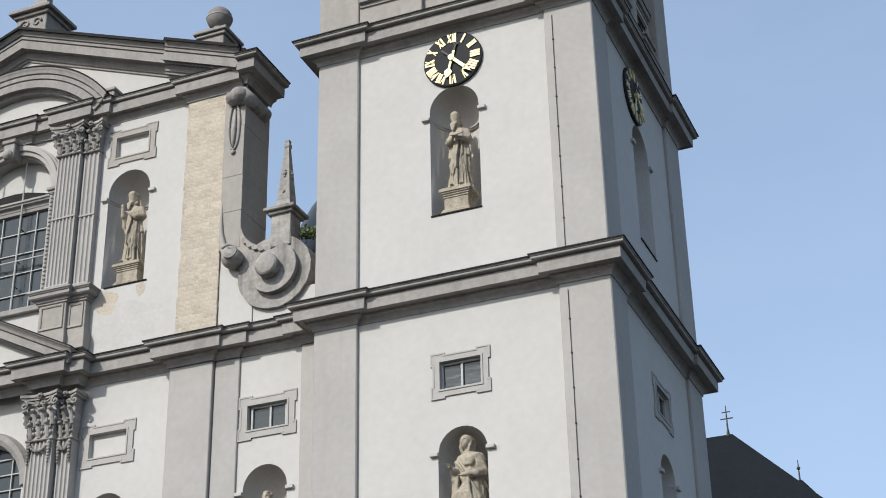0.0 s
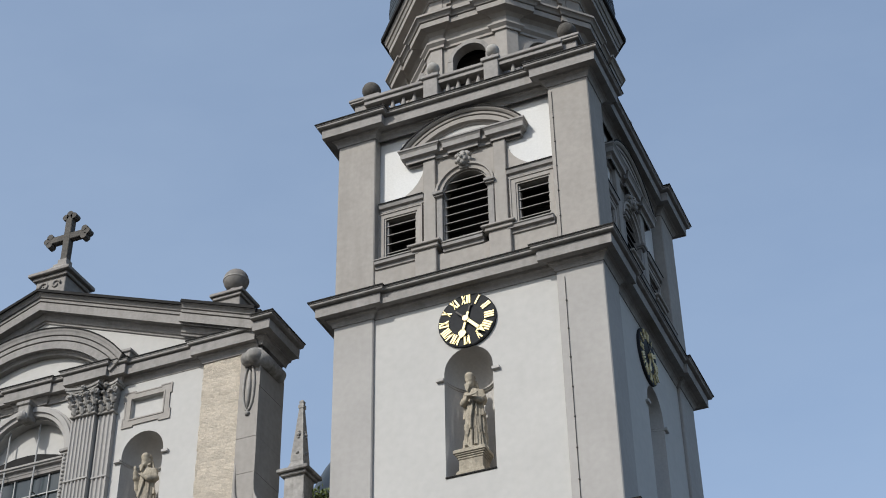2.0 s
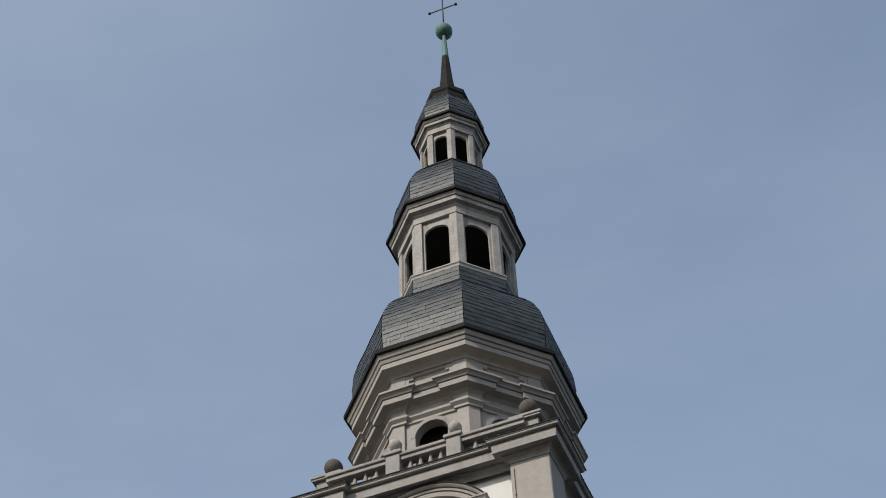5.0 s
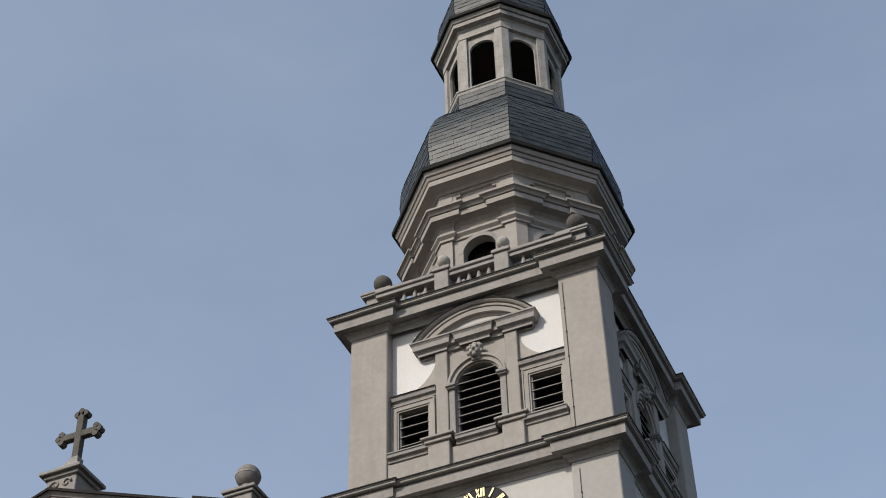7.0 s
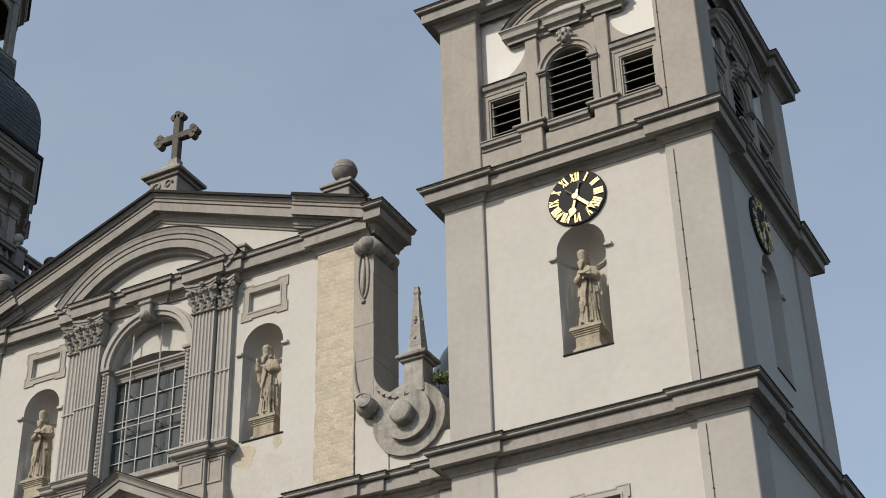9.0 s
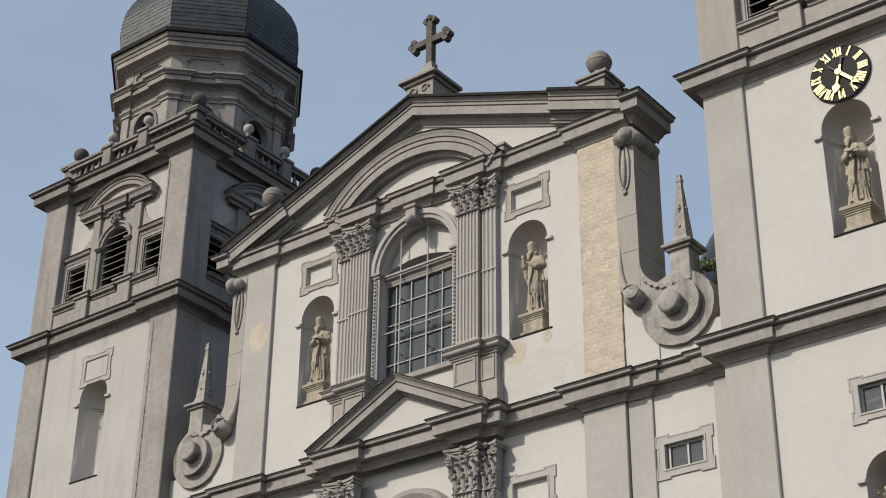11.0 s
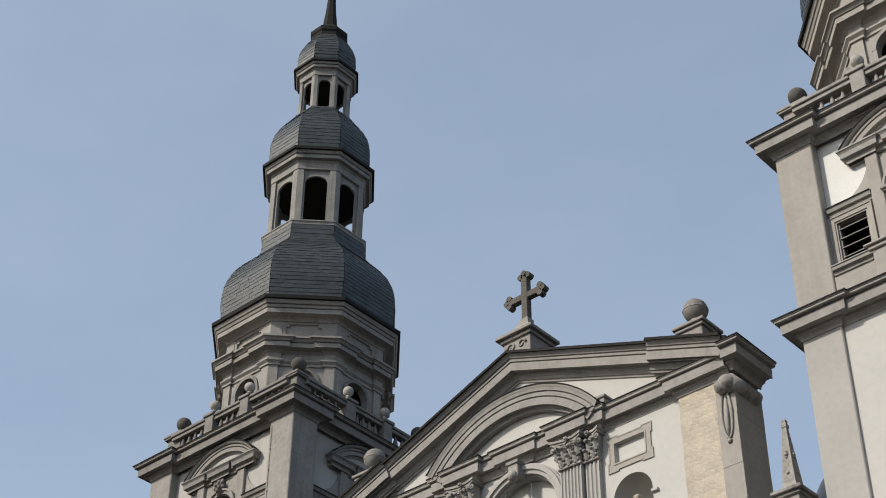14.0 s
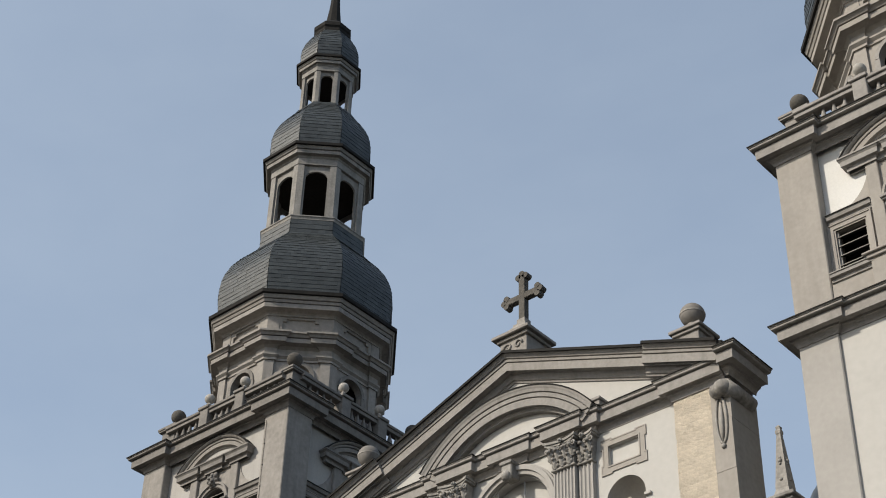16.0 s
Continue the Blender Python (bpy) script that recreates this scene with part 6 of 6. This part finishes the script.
    for s in (-1, 1):
        c.egg((hx + fx + s * .036, -.132, 1.708), (.02, .02, .014), .012, True)
        c.limb([(hx + fx + s * .012, -.128, 1.728), (hx + fx + s * .06, -.11, 1.726)], [.011, .01], .012)
    if veil:
        for k in range(3):
            r = .088 + .016 * k
            c.limb([(hx + r * math.cos(a), -.03 - .035 * math.sin(a) + .05 * k - (.06 if math.sin(a) < -.3 else 0), 1.68 + (r + .02) * math.sin(a) * (1 if math.sin(a) > 0 else 1.75)) for a in [2 * math.pi * q / 16 for q in range(17)]], [.020] * 17, .012)
        c.egg((hx, .02, 1.69), (.10, .10, .12), .03)
        c.limb([(hx, .05, 1.66), (0, .07, 1.45), (.02, .08, 1.2)], [.075, .10, .12], .04)
        for k in range(3):
            c.limb([(-.13, -.07, 1.46 - .02 * k), (-.04, -.135, 1.38 - .045 * k), (.06, -.135, 1.38 - .045 * k), (.14, -.07, 1.47 - .02 * k)], [.012, .014, .014, .012], .045)
    else:
        long = .19 if mitre else .13
        for k in range(9):
            x = -.055 + .0138 * k
            q = 1 - abs(x) / .075
            c.limb([(hx + fx + x, -.115 + .4 * abs(x), 1.645), (hx + fx * 1.1 + x * .9 + rnd.uniform(-.01, .01), -.15 + .3 * abs(x), 1.60), (hx + fx + x * .45, -.155, 1.62 - long * (.45 + .55 * q))], [.018, .024, .016], .018)
        for k in range(26):
            a = rnd.uniform(-.35, math.pi + .35)
            c.egg((hx + .088 * math.cos(a), .0 + .095 * math.sin(a), 1.70 + rnd.uniform(-.09, .07)), (.028, .028, .03), .014)
        if not mitre:
            for k in range(20):
                a = rnd.uniform(0, 6.28)
                r = .07 * rnd.random() ** .5
                c.egg((hx + r * math.cos(a), -.03 + r * math.sin(a), 1.80 - 2.5 * r * r), (.028, .028, .022), .012)
    if mitre:
        for s in (-.045, .04):
            c.limb([(hx, s - .02, 1.76), (hx, s - .03, 1.84), (hx, s - .01, 1.96)], [.092, .100, .014], .012)
        c.limb([(hx + .09 * math.cos(a), -.03 + .095 * math.sin(a), 1.765) for a in [math.pi * q / 8 for q in range(17)]], [.016] * 17, .012)
        c.limb([(.03, .06, 1.74), (.07, .09, 1.5), (.09, .1, 1.35)], [.03, .03, .03], .02)
    # arms in wide sleeves
    def hand(p, q):
        v = Vector(q) - Vector(p)
        v.normalize()
        o = Vector(q)
        c.limb([tuple(o), tuple(o + v * .05)], [.033, .036], .012)
        for k in range(4):
            f = o + v * .06 + Vector(((k - 1.5) * .018, 0, 0))
            c.limb([tuple(f), tuple(f + v * (.06 - .008 * abs(k - 1.2)) + Vector((0, -.01, 0)))], [.013, .009], .006)

    if raised:
        c.limb([(-.17, 0, 1.42), (-.26, -.06, 1.22), (-.25, -.15, 1.30), (-.235, -.19, 1.43)], [.075, .07, .06, .05], .03)
        c.limb([(-.26, -.08, 1.20), (-.27, -.07, 1.06), (-.24, -.06, .92)], [.06, .05, .015], .03)
        hand((-.235, -.19, 1.40), (-.235, -.20, 1.47))
        c.limb([(.18, 0, 1.42), (.26, -.02, 1.20), (.19, -.17, 1.15), (.06, -.22, 1.24)], [.075, .075, .065, .05], .03)
        hand((.10, -.2, 1.21), (.05, -.225, 1.25))
    elif veil:
        c.limb([(-.15, 0, 1.40), (-.21, -.04, 1.20), (-.22, -.15, 1.18), (-.23, -.20, 1.20)], [.07, .065, .06, .05], .03)
        c.limb([(-.24, -.10, 1.18), (-.24, -.10, 1.06), (-.21, -.09, .98)], [.055, .045, .015], .03)
        hand((-.22, -.18, 1.19), (-.24, -.23, 1.215))
        c.limb([(.15, 0, 1.40), (.22, -.02, 1.18), (.16, -.17, 1.10), (.03, -.22, 1.10)], [.07, .065, .06, .045], .03)
        hand((.08, -.2, 1.10), (.0, -.225, 1.09))
        for k in range(4):
            c.limb([(.11 + .022 * k, -.07, 1.46), (.15 + .025 * k, -.115 + .02 * k, 1.30), (.17 + .03 * k, -.14 + .03 * k, 1.10)], [.014, .018, .018], .010)
    else:
        for s in (-1, 1):
            c.limb([(.16 * s, 0, 1.41), (.22 * s, -.02, 1.22), (.19 * s, -.17, 1.14), (.09 * s, -.235, 1.17)], [.07, .065, .06, .045], .05)
            if not mitre:
                c.limb([(.22 * s, -.13, 1.12), (.225 * s, -.13, .98), (.20 * s, -.12, .88)], [.06, .05, .02], .03)
            for k in range(3):
                c.limb([(.2 * s, -.04, 1.40 - .06 * k), (.27 * s, -.06, 1.30 - .06 * k), (.24 * s, -.12, 1.21 - .04 * k)], [.010, .016, .012], .015)
            hand((.12 * s, -.22, 1.16), (.06 * s, -.26, 1.18))
    if book:
        for s in (-1, 1):
            for k in range(7):
                q = k / 6
                c.limb([(.05 + s * .015, -.27 - .10 * q, 1.18 + .10 * (1 - q)), (.05 + s * .13, -.265 - .10 * q, 1.205 + .10 * (1 - q))], [.016, .016], .008)
    return c.mesh(h)


def statue(x, y, z, seed, h, label, raised=False, book=False, mitre=False, veil=False, turn=0.0):
    ob = new("statue", figure(seed, h, raised, book, mitre, veil))
    ob.matrix_world = pose(x, y, z, 0, 0, turn)
    return tagged(ob, label, "statue", "statues in the niches")


def pedestal(x, y, z, h, w):
    p = thing("statue_pedestal", "moulded sandstone pedestal in a wall niche", "pedestal", group="pedestals in the niches")
    bm = bmesh.new()
    box(bm, x - w * .40, x + w * .40, y - .26, y + .30, z, z + h * .72, .015)
    part("block", bm, STATUE, p)
    bm = bmesh.new()
    for q, (z0, z1) in ((.025, (.62, .70)), (.055, (.70, .77)), (.09, (.77, .83)), (.125, (.83, .96)), (.10, (.96, 1.0))):
        box(bm, x - w * .40 - q, x + w * .40 + q, y - .26 - q, y + .30, z + h * z0, z + h * z1, .012)
    part("cap", bm, STATUE, p)
    bm = bmesh.new()
    box(bm, x - w * .40 - .07, x + w * .40 + .07, y - .33, y + .30, z, z + h * .12, .015), box(bm, x - w * .40 - .035, x + w * .40 + .035, y - .295, y + .30, z + h * .12, z + h * .18, .012)
    part("foot", bm, STATUE, p)


TW = TOWER_Y - W * TOWER_DEEP
pedestal(16.08, TW + .30, 23.88, .80, .92)
statue(16.14, TW + .30, 24.66, 3, 2.46, "weathered sandstone bishop statue holding a book in a niche", book=True, mitre=True)
pedestal(16.13, TW + .28, 13.4, .8, 1.0)
statue(16.20, TW + .30, 14.2, 8, 3.0, "weathered sandstone veiled woman statue in a niche", veil=True)
pedestal(4.68, GY + .30, 24.27, .75, .95)
statue(4.68, GY + .30, 25.02, 5, 2.48, "weathered sandstone bishop statue raising one arm in a niche", raised=True, mitre=True, turn=-12)
pedestal(-4.56, GY + .30, 24.27, .75, .95)
statue(-4.56, GY + .30, 25.02, 12, 2.46, "weathered sandstone bishop statue carrying a book in a niche", book=True, mitre=True, turn=10)
pedestal(9.84, GY + .26, 13.46, .7, .95)
statue(9.84, GY + .26, 14.16, 15, 2.62, "weathered bearded sandstone statue in a niche", turn=-8)

for x in (4.68, -4.56):
    f_part("niche_sill", B(x - .78, x + .78, GY - .035, GY + .3, 24.23, 24.28, bevel=.008), LEAD)

# ---- weed on the wall top behind the scroll
pl = thing("wall_plant", "small green weed rooted on the masonry", "plant")
rnd = random.Random(4)
bm = bmesh.new()
for i in range(160):
    b2 = bmesh.new()
    q = [b2.verts.new(v) for v in ((0, 0, 0), (.04, 0, .05), (0, .01, .12), (-.04, 0, .05))]
    b2.faces.new(q)
    merged(bm, b2, Matrix.Translation((10.85 + rnd.gauss(0, .16), 1.9 + rnd.gauss(0, .15), 24.72 + abs(rnd.gauss(0, .13)))) @ Euler((rnd.uniform(-1, 1), rnd.uniform(-1, 1), rnd.uniform(0, 6))).to_matrix().to_4x4())
part("leaves", bm, FOLIAGE, pl)
